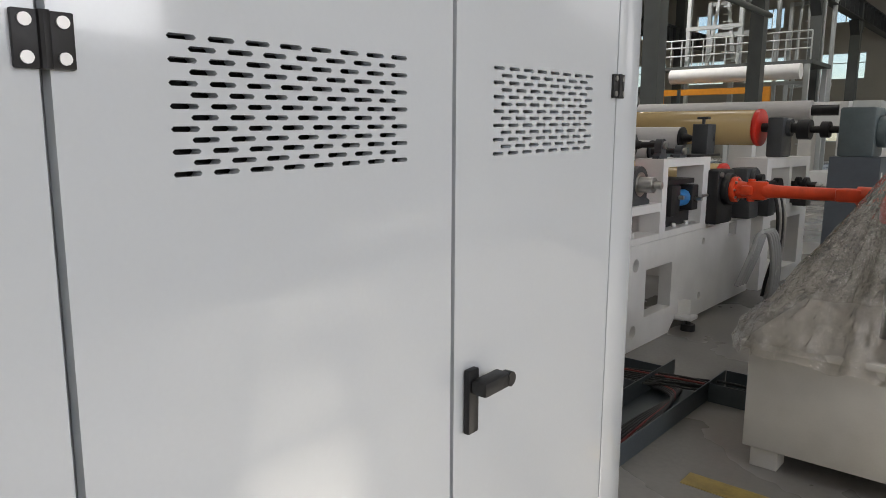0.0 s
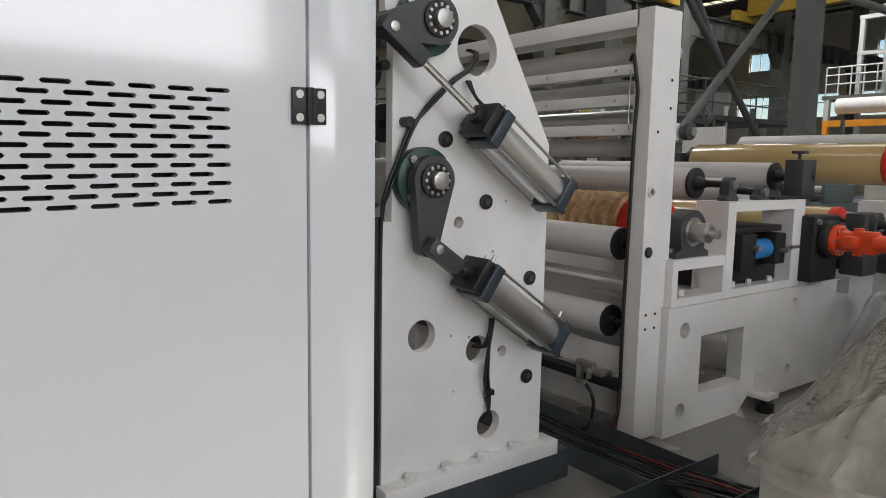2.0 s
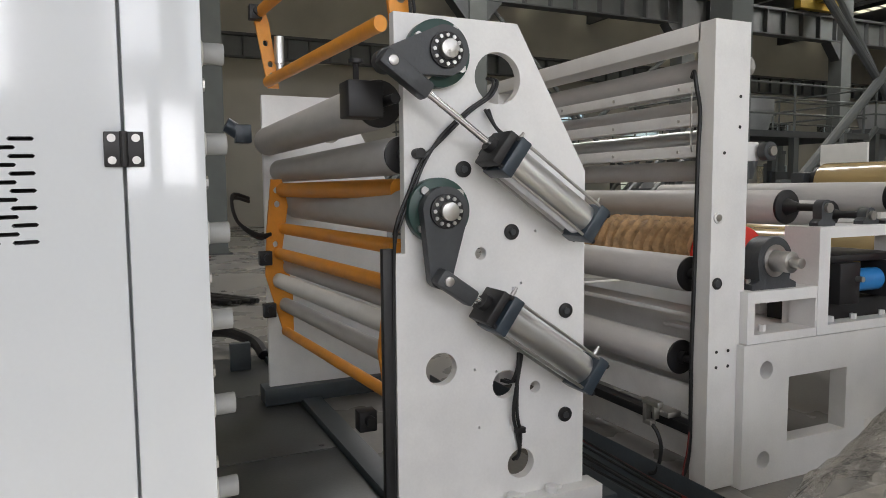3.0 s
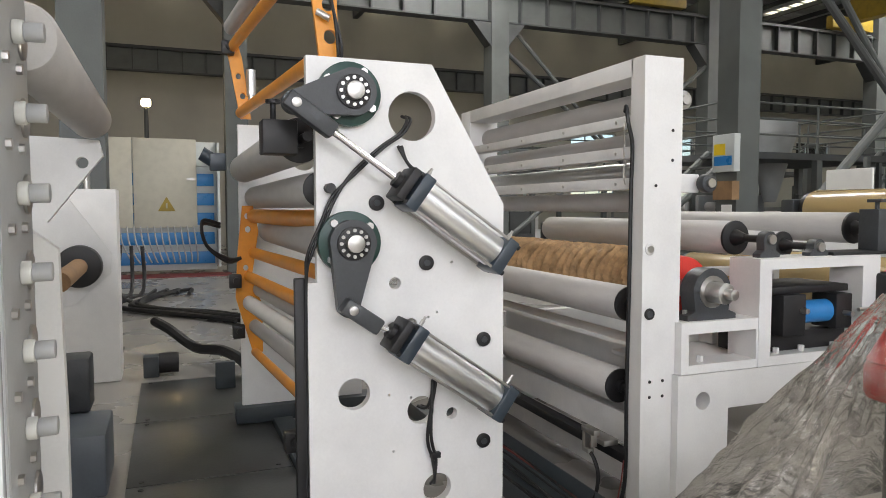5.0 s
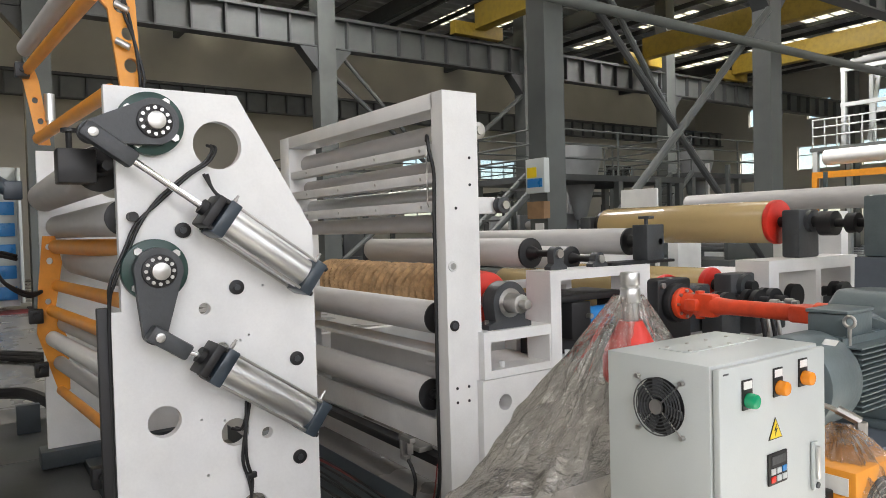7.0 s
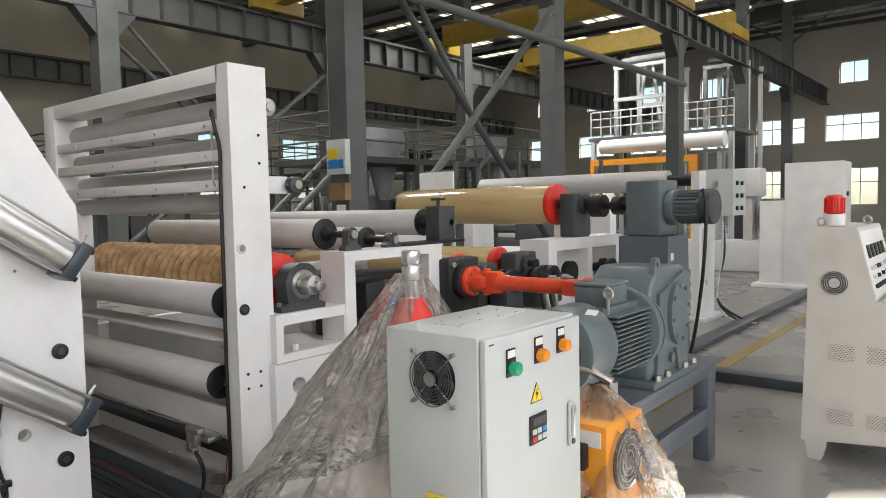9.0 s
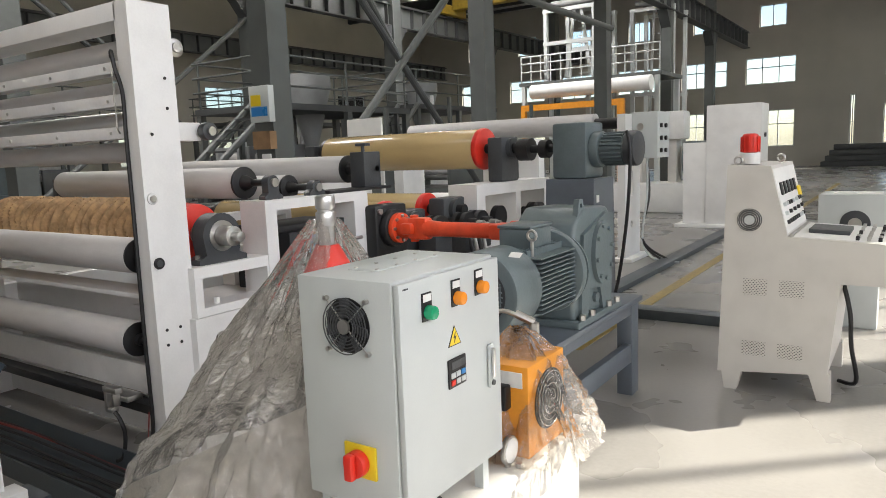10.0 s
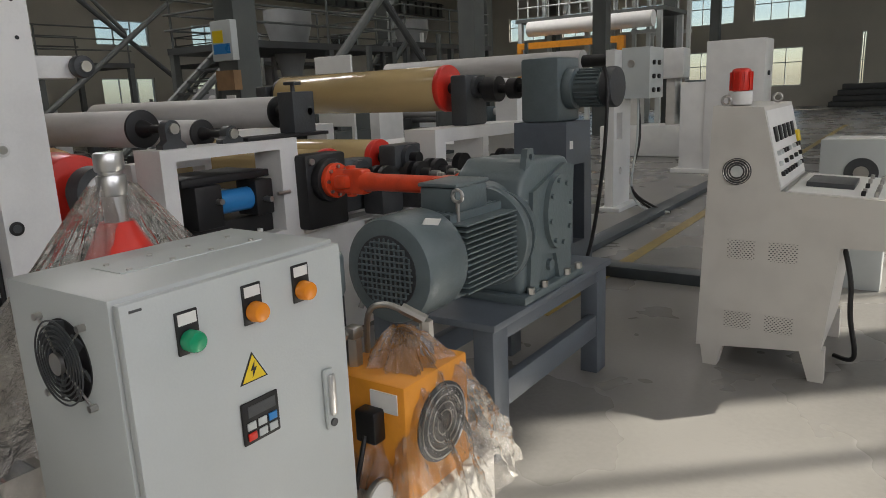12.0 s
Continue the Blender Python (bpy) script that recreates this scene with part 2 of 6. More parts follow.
def circle(u, v, r, n=24):
    return [(u + r * math.cos(2 * math.pi * k / n), v + r * math.sin(2 * math.pi * k / n)) for k in range(n)]


def rect(u0, v0, u1, v1):
    return [(u0, v0), (u1, v0), (u1, v1), (u0, v1)]


def slot(u0, u1, v, h):
    e = h / 2
    return [(u0 + e, v - e), (u1 - e, v - e), (u1, v), (u1 - e, v + e), (u0 + e, v + e), (u0, v)]


SITE = [Matrix()]


def site(moved=(0, 0, 0), about=(0, 0, 0), scale=(1, 1, 1), shear=0.0, rise=0.0):
    """Sets where the next group of things stands: its drawing scaled about a point, sheared sideways or upwards along the hall, and moved."""
    c, m = Vector(about), Matrix.Diagonal((*scale, 1))
    m[0][1], m[2][1] = shear, rise
    SITE[0] = Matrix.Translation(c + Vector(moved)) @ m @ Matrix.Translation(-c)


def part(name, shape, mat, parent=None, label="", flat=False):
    """Links a shape as one mesh object under a thing or a part."""
    bm = shape.bm if isinstance(shape, Shape) else shape
    bmesh.ops.transform(bm, matrix=SITE[0], verts=bm.verts[:])
    bmesh.ops.recalc_face_normals(bm, faces=bm.faces[:])
    me = bpy.data.meshes.new(name)
    bm.to_mesh(me)
    bm.free()
    me.materials.append(mat)
    if not flat:
        for f in me.polygons:
            f.use_smooth = True
        me.set_sharp_from_angle(angle=radians(35))
    ob = new(name, me)
    if parent is not None:
        ob.parent = parent
        ob.matrix_parent_inverse = parent.matrix_world.inverted()
    if label:
        ob["label"] = label
    return ob


def thing(name, label, category, at=(0, 0, 0), group="", kind=""):
    ob = new(name)
    ob.matrix_world = Matrix.Translation(SITE[0] @ Vector(at))
    ob.empty_display_size = 0.1
    return tagged(ob, label, category, group, kind)


def solo(name, shape, mat, label, category, group="", kind=""):
    return tagged(part(name, shape, mat), label, category, group, kind)

# ---------------------------------------------------------------- the hall
solo("floor", Shape().box(-32, -10, -0.2, 9.2, 50, 0.0), FLOOR, "grey sealed concrete factory floor with soft sheen", "floor", kind="structure")
solo("floor_marking", Shape().box(-0.70, 7.6, 0.0, -0.58, 30, 0.004), LINE, "worn yellow walkway line painted on concrete", "floor marking", kind="structure")
solo("floor_marking", Shape().box(-0.55, 3.36, 0.0, 0.4, 3.48, 0.004), LINE, "short worn yellow line on the concrete", "floor marking", kind="structure")


def wall_with_windows(name, axis, at, thick, u0, u1, top, windows, label, place_pane):
    holes = [rect(*w) for w in windows]
    wall = solo(name, Shape().plate(rect(u0, 0.0, u1, top), holes, axis, at, at + thick), WALL, label, "wall", kind="structure")
    for a, b, c, d in windows:
        s = Shape()
        mid = at + thick * 0.5
        n = max(2, round((c - a) / 0.9))
        def bar(p0, q0, p1, q1):
            if axis == "x":
                s.box(mid - 0.03, p0, q0, mid + 0.03, p1, q1)
            else:
                s.box(p0, mid - 0.03, q0, p1, mid + 0.03, q1)
        bar(a, b, c, b + 0.06), bar(a, d - 0.06, c, d), bar(a, b + 0.06, a + 0.06, d - 0.06), bar(c - 0.06, b + 0.06, c, d - 0.06)
        for k in range(1, n):
            x = a + (c - a) * k / n
            bar(x - 0.025, b + 0.06, x + 0.025, d - 0.06)
        if d - b > 1.5:
            bar(a + 0.06, b + (d - b) * 0.6, c - 0.06, b + (d - b) * 0.6 + 0.05)
        w = thing("window", "white-framed factory window with bright daylight", "window", kind="structure")
        part("window_frame", s, PALE, w)
        g = Shape()
        if axis == "x":
            g.box(mid - 0.006, a, b, mid + 0.006, c, d)
        else:
            g.box(a, mid - 0.006, b, c, mid + 0.006, d)
        pane = part("pane", g, PANE, w)
        pane.visible_shadow = False
    return wall


far_openings = []
for u in (-27.1, -23.0, -19.0, -15.0, -10.9, -7.15):
    far_openings += [(u, 1.15, u + 2.7, 3.3), (u, 4.8, u + 2.7, 6.35), (u + 0.7, 8.05, u + 2.15, 9.3)]
# first, tall and narrow: a sunlit door gap, built like a window
far_openings += [(-1.7, 0.05, -1.43, 3.9), (-0.1, 1.15, 2.6, 3.3), (-0.1, 4.8, 2.6, 6.35)]
wall_with_windows("wall_far", "y", 48.0, 0.3, -32, 9.2, 11.2, far_openings, "cream clad end wall with rows of windows", 0)
side_windows = []
for k in range(11):
    u = -9.5 + 5.3 * k
    if u < 22:
        continue
    side_windows += [(u, 1.4, u + 2.8, 2.9), (u, 4.4, u + 2.8, 5.6), (u, 7.4, u + 2.8, 8.3)]
wall_with_windows("wall_left", "x", -31.0, 0.3, -10, 48, 11.2, side_windows, "cream clad long wall with rows of windows", 0)
right_windows = [(-8.5, 2.9, -3.5, 4.4), (-2.5, 2.9, 1.5, 4.4), (2.8, 2.9, 6.6, 4.4), (-8.0, 5.4, -3.0, 8.6), (-2.0, 5.4, 3.0, 8.6), (6.2, 5.0, 14.2, 9.7), (15.0, 5.0, 19.0, 8.6)]
right_windows += [(20 + 5.5 * k, 5.0, 24.5 + 5.5 * k, 8.6) for k in range(5)]
right_windows += [(10.0 + 6 * k, 1.4, 14.5 + 6 * k, 3.4) for k in range(6)]
wall_with_windows("wall_right", "x", 9.0, 0.3, -10, 48, 11.2, right_windows, "cream clad long wall with tall windows", 0)
solo("wall_back", Shape().box(-32, -10.3, 0, 9.3, -10.0, 11.2), WALL, "plain cream clad end wall", "wall", kind="structure")

# roof: sheets between strips of roof light, ribs, purlins and rafters
ROOF_Z = 11.2
strips = [(-7 + 3.1 * k, -6.2 + 3.1 * k) for k in range(17)]
roof = Shape()
lights = Shape()
edge = -10.3
for a, b in strips:
    roof.box(-32.3, edge, ROOF_Z, 9.3, a, ROOF_Z + 0.08)
    x = -30.5
    while x < 8:
        roof.box(x + 3.2, a, ROOF_Z, x + 4.6, b, ROOF_Z + 0.08)
        lights.box(x, a, ROOF_Z + 0.02, x + 3.2, b, ROOF_Z + 0.04)
        x += 4.6
    edge = b
roof.box(-32.3, edge, ROOF_Z, 9.3, 48.3, ROOF_Z + 0.08)
x = -32
while x < 9:
    roof.box(x, -10, ROOF_Z - 0.05, x + 0.06, 48, ROOF_Z)
    x += 0.7
solo("ceiling", roof, ROOF, "dark corrugated factory roof with ribs", "roof", kind="structure")
solo("roof_light", lights, SKYLIGHT, "translucent fibreglass roof light strips", "roof light", kind="structure")
purlins = Shape()
for k in range(37):
    purlins.box(-32, -9.5 + 1.6 * k, ROOF_Z - 0.25, 9, -9.42 + 1.6 * k, ROOF_Z - 0.05)
solo("ceiling_purlins", purlins, HALL_DARK, "row of thin dark steel purlins under the roof", "purlin", kind="structure")


def h_column(x, y, top, size=0.5):
    t = thing("steel_column", "grey-green painted steel H column of the hall", "column", (x, y, 0), "hall columns", "structure")
    h = size / 2
    part("flange", Shape().box(x - h, y - h, 0, x + h, y - h + 0.03, top), HALL, t)
    part("flange", Shape().box(x - h, y + h - 0.03, 0, x + h, y + h, top), HALL, t)
    part("web", Shape().box(x - 0.03, y - h + 0.03, 0, x + 0.03, y + h - 0.03, top), HALL, t)
    part("side_plate", Shape().box(x + h - 0.02, y - h + 0.03, 0, x + h, y + h - 0.03, top), HALL, t)
    part("base_plate", Shape().box(x - h - 0.1, y - h - 0.1, 0, x + h + 0.1, y + h + 0.1, 0.03, 0.004), HALL_DARK, t)
    part("bracket", Shape().plate([(y - h, 6.25), (y + h, 6.25), (y + h + 0.55, 6.9), (y - h - 0.55, 6.9)], [], "x", x - 0.2, x + 0.2), HALL_DARK, t)
    return t


ROW1 = [-6.5, 1.62, 10.68, 17.4, 25.2, 32.4, 39.6]
for y in ROW1:
    h_column(-7.2, y, ROOF_Z - 0.3, 0.43)
ROW2 = [-6.0, 4.1, 11.4, 19.2, 27.0, 35.0, 43.0]
for y in ROW2:
    h_column(-17.25, y, ROOF_Z - 0.3, 0.55)


site((0, 0, -0.35))
def crane_girder(x):
    t = thing("crane_girder", "dark grey ribbed steel crane runway girder", "girder", (x, 20, 7.3), "crane girders", "structure")
    part("top_flange", Shape().box(x - 0.2, -9.9, 8.12, x + 0.2, 47.9, 8.16), HALL_DARK, t)
    part("bottom_flange", Shape().box(x - 0.2, -9.9, 7.27, x + 0.2, 47.9, 7.31), HALL_DARK, t)
    part("web", Shape().box(x - 0.015, -9.9, 7.31, x + 0.015, 47.9, 8.12), HALL, t)
    s = Shape()
    y = -9.5
    while y < 47.5:
        s.box(x - 0.18, y, 7.31, x - 0.015, y + 0.05, 8.12)
        s.box(x + 0.015, y, 7.31, x + 0.18, y + 0.05, 8.12)
        y += 0.9
    tagged(part("stiffener", s, HALL_DARK, t), kind="stuff")
    part("rail", Shape().box(x - 0.05, -9.9, 8.16, x + 0.05, 47.9, 8.26), VERMILION if x > -10 else HALL_DARK, t)
    return t


crane_girder(-7.1)
crane_girder(-17.25)
crane_girder(-28.5)
site((0.7, 0, -0.35), (-7.9, 0, 0), (0.93, 1, 1))
for y in (16.7, 25.1, 31.2):
    t = thing("bridge_crane", "yellow box girder of an overhead travelling crane", "crane", (-13, y, 8.3), "bridge cranes")
    part("girder", Shape().box(-18.3, y, 8.5, -7.9, y + 0.45, 9.3, 0.01), CRANE, t)
    part("end_carriage", Shape().box(-18.6, y - 0.8, 8.27, -18.3, y + 1.2, 8.7, 0.01), CRANE, t)
    part("end_carriage", Shape().box(-7.9, y - 0.8, 8.27, -7.6, y + 1.2, 8.7, 0.01), CRANE, t)
site((0, 0, -0.4))
for y in ROW1[1:]:
    t = thing("roof_truss", "dark steel roof beam with bracing between columns", "roof truss", (-13, y, 10), "roof trusses", "structure")
    part("beam", Shape().box(-30.6, y - 0.12, 10.7, 8.9, y + 0.12, 11.3), HALL_DARK, t)
    part("brace", Shape().cyl((-7.1, y, 9.4), (-9.0, y, 10.7), 0.06, 8), HALL_DARK, t)
    part("brace", Shape().cyl((-7.1, y, 9.4), (-5.2, y, 10.7), 0.06, 8), HALL_DARK, t)
site()
# pipes and crossed braces between the columns of one bay
for x, y0, y1 in ((-7.1, 10.72, 17.4), (-17.25, 11.4, 19.2)):
    t = thing("column_bracing", "crossed grey steel braces between two hall columns", "bracing", (x, y0, 1), "column bracing", "structure")
    part("brace", Shape().cyl((x, y0 + 0.25, 6.2), (x, y1 - 0.25, 0.6), 0.07, 10), HALL_DARK, t)
    part("brace", Shape().cyl((x, y0 + 0.25, 0.6), (x + 0.1, y1 - 0.25, 6.2), 0.08, 10), HALL, t)
    part("brace", Shape().cyl((x, y0 + 0.25, 7.1), (x - 0.1, (y0 + y1) / 2, 3.6), 0.06, 10), HALL, t)
solo("roof_pipe", Shape().cyl((-6.78, -9.9, 5.3), (-6.78, 24.9, 5.3), 0.09, 16), HALL, "long horizontal grey steel tie pipe along the columns", "pipe", kind="structure")

site((0.62, 0.2, -0.1), (-7.7, 10.1, 2.4), (0.9, 1, 0.94))
# meter box, notices on the column beside the machine
t = thing("meter_box", "pale wall box with blue and yellow stickers on column", "electrical box", (-7.4, 10.1, 2.2))
part("body", Shape().box(-7.95, 10.08, 2.25, -7.45, 10.2, 2.85, 0.01), PALE, t)
part("sticker", Shape().box(-7.9, 10.074, 2.35, -7.5, 10.08, 2.5), BLUE, t)
part("sticker", Shape().box(-7.9, 10.074, 2.52, -7.65, 10.08, 2.7), YELLOW, t)
t = thing("cardboard_box", "open brown cardboard box hung on the column", "box", (-7.7, 10.1, 1.75))
part("body", Shape().plate(rect(-7.92, 1.8, -7.48, 2.1), [], "y", 10.08, 10.22), CARD, t)
solo("notice", Shape().box(-7.72, 10.085, 1.3, -7.5, 10.10, 1.72), PAPER, "white and yellow paper notice beside the column", "notice")
site((0.53, -0.1, 0), scale=(1, 1, 0.98))
solo("notice_board", Shape().box(-6.0, 10.6, 0.0, -5.95, 10.64, 1.2).box(-5.4, 10.6, 0.0, -5.35, 10.64, 1.2).box(-6.0, 10.6, 1.2, -5.35, 10.64, 2.15, 0.01), PAPER, "tilted white board leaning near rollers", "board")

site()

# ---------------------------------------------------------------- white electrical cabinet beside the start
def slot_field(u0, u1, v0, v1, rows, cols):
    """Slots in staggered rows, wide rows and rows one shorter by turns."""
    out = []
    pitch = (u1 - u0) / (cols - 0.28)
    for r in range(rows):
        v = v1 - (v1 - v0) * r / (rows - 1)
        n, off = (cols, 0.0) if r % 2 == 0 else (cols - 1, pitch / 2)
        out += [slot(u0 + off + k * pitch, u0 + off + k * pitch + pitch * 0.72, v, 0.0062) for k in range(n)]
    return out


site((-0.003, 0, 0), (-0.24, 2.006, 0), (1, 1.012, 1), -0.038, 0.02)
CX = -0.24
cab = thing("electrical_cabinet", "tall gloss white steel cabinet with slotted double doors", "cabinet", (CX, 0.5, 0))
part("body", Shape().box(-0.64, -1.2, 0.08, CX - 0.03, 2.125, 2.3, 0.003), GLOSS_WHITE, cab)
part("plinth", Shape().box(-0.62, -1.15, 0.0, CX - 0.06, 2.1, 0.08), BASE, cab)
part("stile", Shape().box(CX - 0.03, 2.008, 0.08, CX, 2.125, 2.3, 0.003), GLOSS_WHITE, cab)
for n, (y0, y1, field, hinge_y) in enumerate(((0.777, 1.395, (0.897, 1.285, 1.495, 1.646), 0.772), (1.405, 2.003, (1.512, 1.888, 1.494, 1.646), 2.006), (-0.55, 0.767, None, None))):
    holes = slot_field(*field, 13, 8) if field else []
    door = part("door", Shape().plate(rect(y0, 0.14, y1, 2.24), holes, "x", CX - 0.022, CX - 0.001), GLOSS_WHITE, cab, "gloss white door with staggered slots" if field else "gloss white plain door")
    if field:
        # added black sheet: the dark of the interior seen through the slots
        part("slot_shade", Shape().box(CX - 0.0295, field[0] - 0.03, field[2] - 0.03, CX - 0.0265, field[1] + 0.03, field[3] + 0.03), BLACK, door)
    if hinge_y:
        for z in (1.63, 0.45):
            h = part("hinge", Shape().box(CX - 0.001, hinge_y - 0.028, z - 0.027, CX + 0.006, hinge_y + 0.028, z + 0.027, 0.002).cyl((CX + 0.006, hinge_y, z - 0.027), (CX + 0.006, hinge_y, z + 0.027), 0.006, 10), BLACK, door, "black hinge with four screws")
            for dy in (-0.017, 0.017):
                for dz in (-0.017, 0.017):
                    part("screw", Shape().cyl((CX + 0.005, hinge_y + dy, z + dz), (CX + 0.0085, hinge_y + dy, z + dz), 0.0062, 12), STEEL, h)
handle = part("handle", Shape().box(CX, 1.432, 0.99, CX + 0.014, 1.462, 1.112, 0.003), BLACK, cab, "black lever handle")
part("lever", Shape().box(CX + 0.014, 1.434, 1.068, CX + 0.05, 1.515, 1.096, 0.006).cyl((CX + 0.032, 1.515, 1.082), (CX + 0.05, 1.515, 1.082), 0.014, 16), BLACK, handle)
# the end's shade is put into this plate's grey colour
part("end_panel", Shape().box(-0.625, 2.125, 0.10, CX - 0.05, 2.1285, 2.28, 0.001), PVC, cab, "gland plate greyed to carry the shade of the cabinet's end")
# cable glands, bolts and cover discs on the cabinet's end
for k in range(9):
    z = 0.62 + 0.172 * k
    part("gland_nut", Shape().cyl((-0.47, 2.1285, z), (-0.47, 2.15, z), 0.026, 10, bevel=0.003), NYLON, cab, "milky plastic gland")
    part("gland_tube", Shape().cyl((-0.47, 2.15, z), (-0.47, 2.188, z), 0.021, 16, bevel=0.002), PVC, cab, "grey plastic tube")
    part("bolt", Shape().cyl((-0.36, 2.125, z - 0.075), (-0.36, 2.14, z - 0.075), 0.012, 6), STEEL, cab)
    part("bolt", Shape().cyl((-0.50, 2.125, z - 0.075), (-0.50, 2.14, z - 0.075), 0.012, 6), STEEL, cab)
    part("cover_disc", Shape().cyl((-0.56, 2.125, z), (-0.56, 2.135, z), 0.045, 20, bevel=0.002), STEEL, cab, "bright steel disc")

# ---------------------------------------------------------------- nip unit: side plates, arms, air cylinders
PX = -1.55
site((0, 0.087, 0.037), scale=(1, 1, 0.985))
FARX = -4.05
outline = [(2.86, 0.22), (3.74, 0.22), (3.74, 1.625), (3.40, 2.225), (2.865, 2.225), (2.865, 2.10), (2.90, 2.10), (2.90, 1.30), (2.86, 1.30)]
hole_list = [circle(3.31, 2.0, 0.105, 32), circle(3.05, 0.82, 0.068, 28), circle(3.345, 0.72, 0.062, 28), circle(3.42, 0.36, 0.065, 28), circle(3.23, 1.285, 0.026, 18), circle(3.49, 0.69, 0.026, 18), circle(3.30, 1.10, 0.03, 18)]
hole_list += [circle(u, v, 0.006, 8) for u, v in ((3.3, 0.78), (3.2, 0.8), (3.38, 1.13), (3.42, 1.15), (3.49, 1.37), (3.22, 0.55))]
unit = thing("nip_unit", "white steel nip stand with two air cylinders and crank arms", "machine", (PX, 3.3, 0))
side = part("side_plate", Shape().plate(outline, hole_list, "x", PX - 0.045, PX), WHITE, unit, "thick white plate with round holes")
part("side_plate", Shape().plate([(2.83, 0.12), (3.74, 0.12), (3.74, 1.625), (3.40, 2.225), (2.83, 2.225)], [circle(3.1, 1.5, 0.03), circle(3.31, 2.0, 0.105, 32)], "x", FARX - 0.045, FARX), WHITE, unit)
part("foot_flange", Shape().box(PX - 0.045, 2.84, 0.15, PX + 0.07, 3.80, 0.222, 0.004), WHITE, unit)
part("base_beam", Shape().box(PX - 0.16, 2.78, 0.0, PX + 0.05, 3.90, 0.15, 0.006), BASE, unit, "dark slate base beam")
part("base_beam", Shape().box(FARX - 0.12, 2.78, 0.0, FARX + 0.08, 3.90, 0.12, 0.006), BASE, unit)
for y in (2.98, 3.17, 3.36, 3.55):
    part("foot_bolt", Shape().cyl((PX + 0.035, y, 0.222), (PX + 0.035, y, 0.25), 0.026, 14, bevel=0.003).box(PX + 0.012, y + 0.03, 0.222, PX + 0.03, y + 0.06, 0.236), WHITE, unit)
for y, z in ((3.37, 1.37), (3.15, 1.63), (3.64, 1.015), (3.64, 0.548)):
    b = part("plug", Shape().cyl((PX, y, z), (PX + 0.014, y, z), 0.033, 24, bevel=0.003), BLACK, unit, "black bearing plug")
    part("socket_screw", Shape().cyl((PX + 0.014, y, z), (PX + 0.02, y, z), 0.014, 12), CHARCOAL, b)


def crank(y, z, ey, ez, base_r):
    """A crank arm on a bearing, from its shaft to its clevis end."""
    d = Vector((0, ey - y, ez - z))
    a = math.atan2(d.z, d.y)
    flange = part("bearing_flange", Shape().cyl((PX, y, z), (PX + 0.05, y, z), 0.13, 40, bevel=0.004), DARK_GREEN, unit, "dark green bearing flange")
    for k in range(4):
        g = a + math.pi / 4 + k * math.pi / 2
        part("flange_bolt", Shape().cyl((PX + 0.05, y + 0.105 * math.cos(g), z + 0.105 * math.sin(g)), (PX + 0.066, y + 0.105 * math.cos(g), z + 0.105 * math.sin(g)), 0.017, 6), STEEL, flange)
    n = 18
    pts = []
    for k in range(n + 1):
        g = a + math.pi / 2 + math.pi * k / n
        pts.append((y + 0.095 * math.cos(g), z + 0.095 * math.sin(g)))
    for k in range(n + 1):
        g = a - math.pi / 2 + math.pi * k / n
        pts.append((ey + 0.045 * math.cos(g), ez + 0.045 * math.sin(g)))
    arm = part("crank_arm", Shape().plate(pts, [], "x", PX + 0.06, PX + 0.11), CHARCOAL, unit, "dark grey crank arm")
    part("hub", Shape().cyl((PX + 0.11, y, z), (PX + 0.122, y, z), 0.068, 32, bevel=0.003), BLACK, arm)
    part("shaft_end", Shape().cyl((PX + 0.11, y, z), (PX + 0.155, y, z), 0.036, 28, bevel=0.003), STEEL, arm, "bare steel shaft end")
    for k in range(12):
        g = k * math.pi / 6
        part("hub_screw", Shape().cyl((PX + 0.122, y + 0.053 * math.cos(g), z + 0.053 * math.sin(g)), (PX + 0.13, y + 0.053 * math.cos(g), z + 0.053 * math.sin(g)), 0.0075, 8), STEEL, arm)


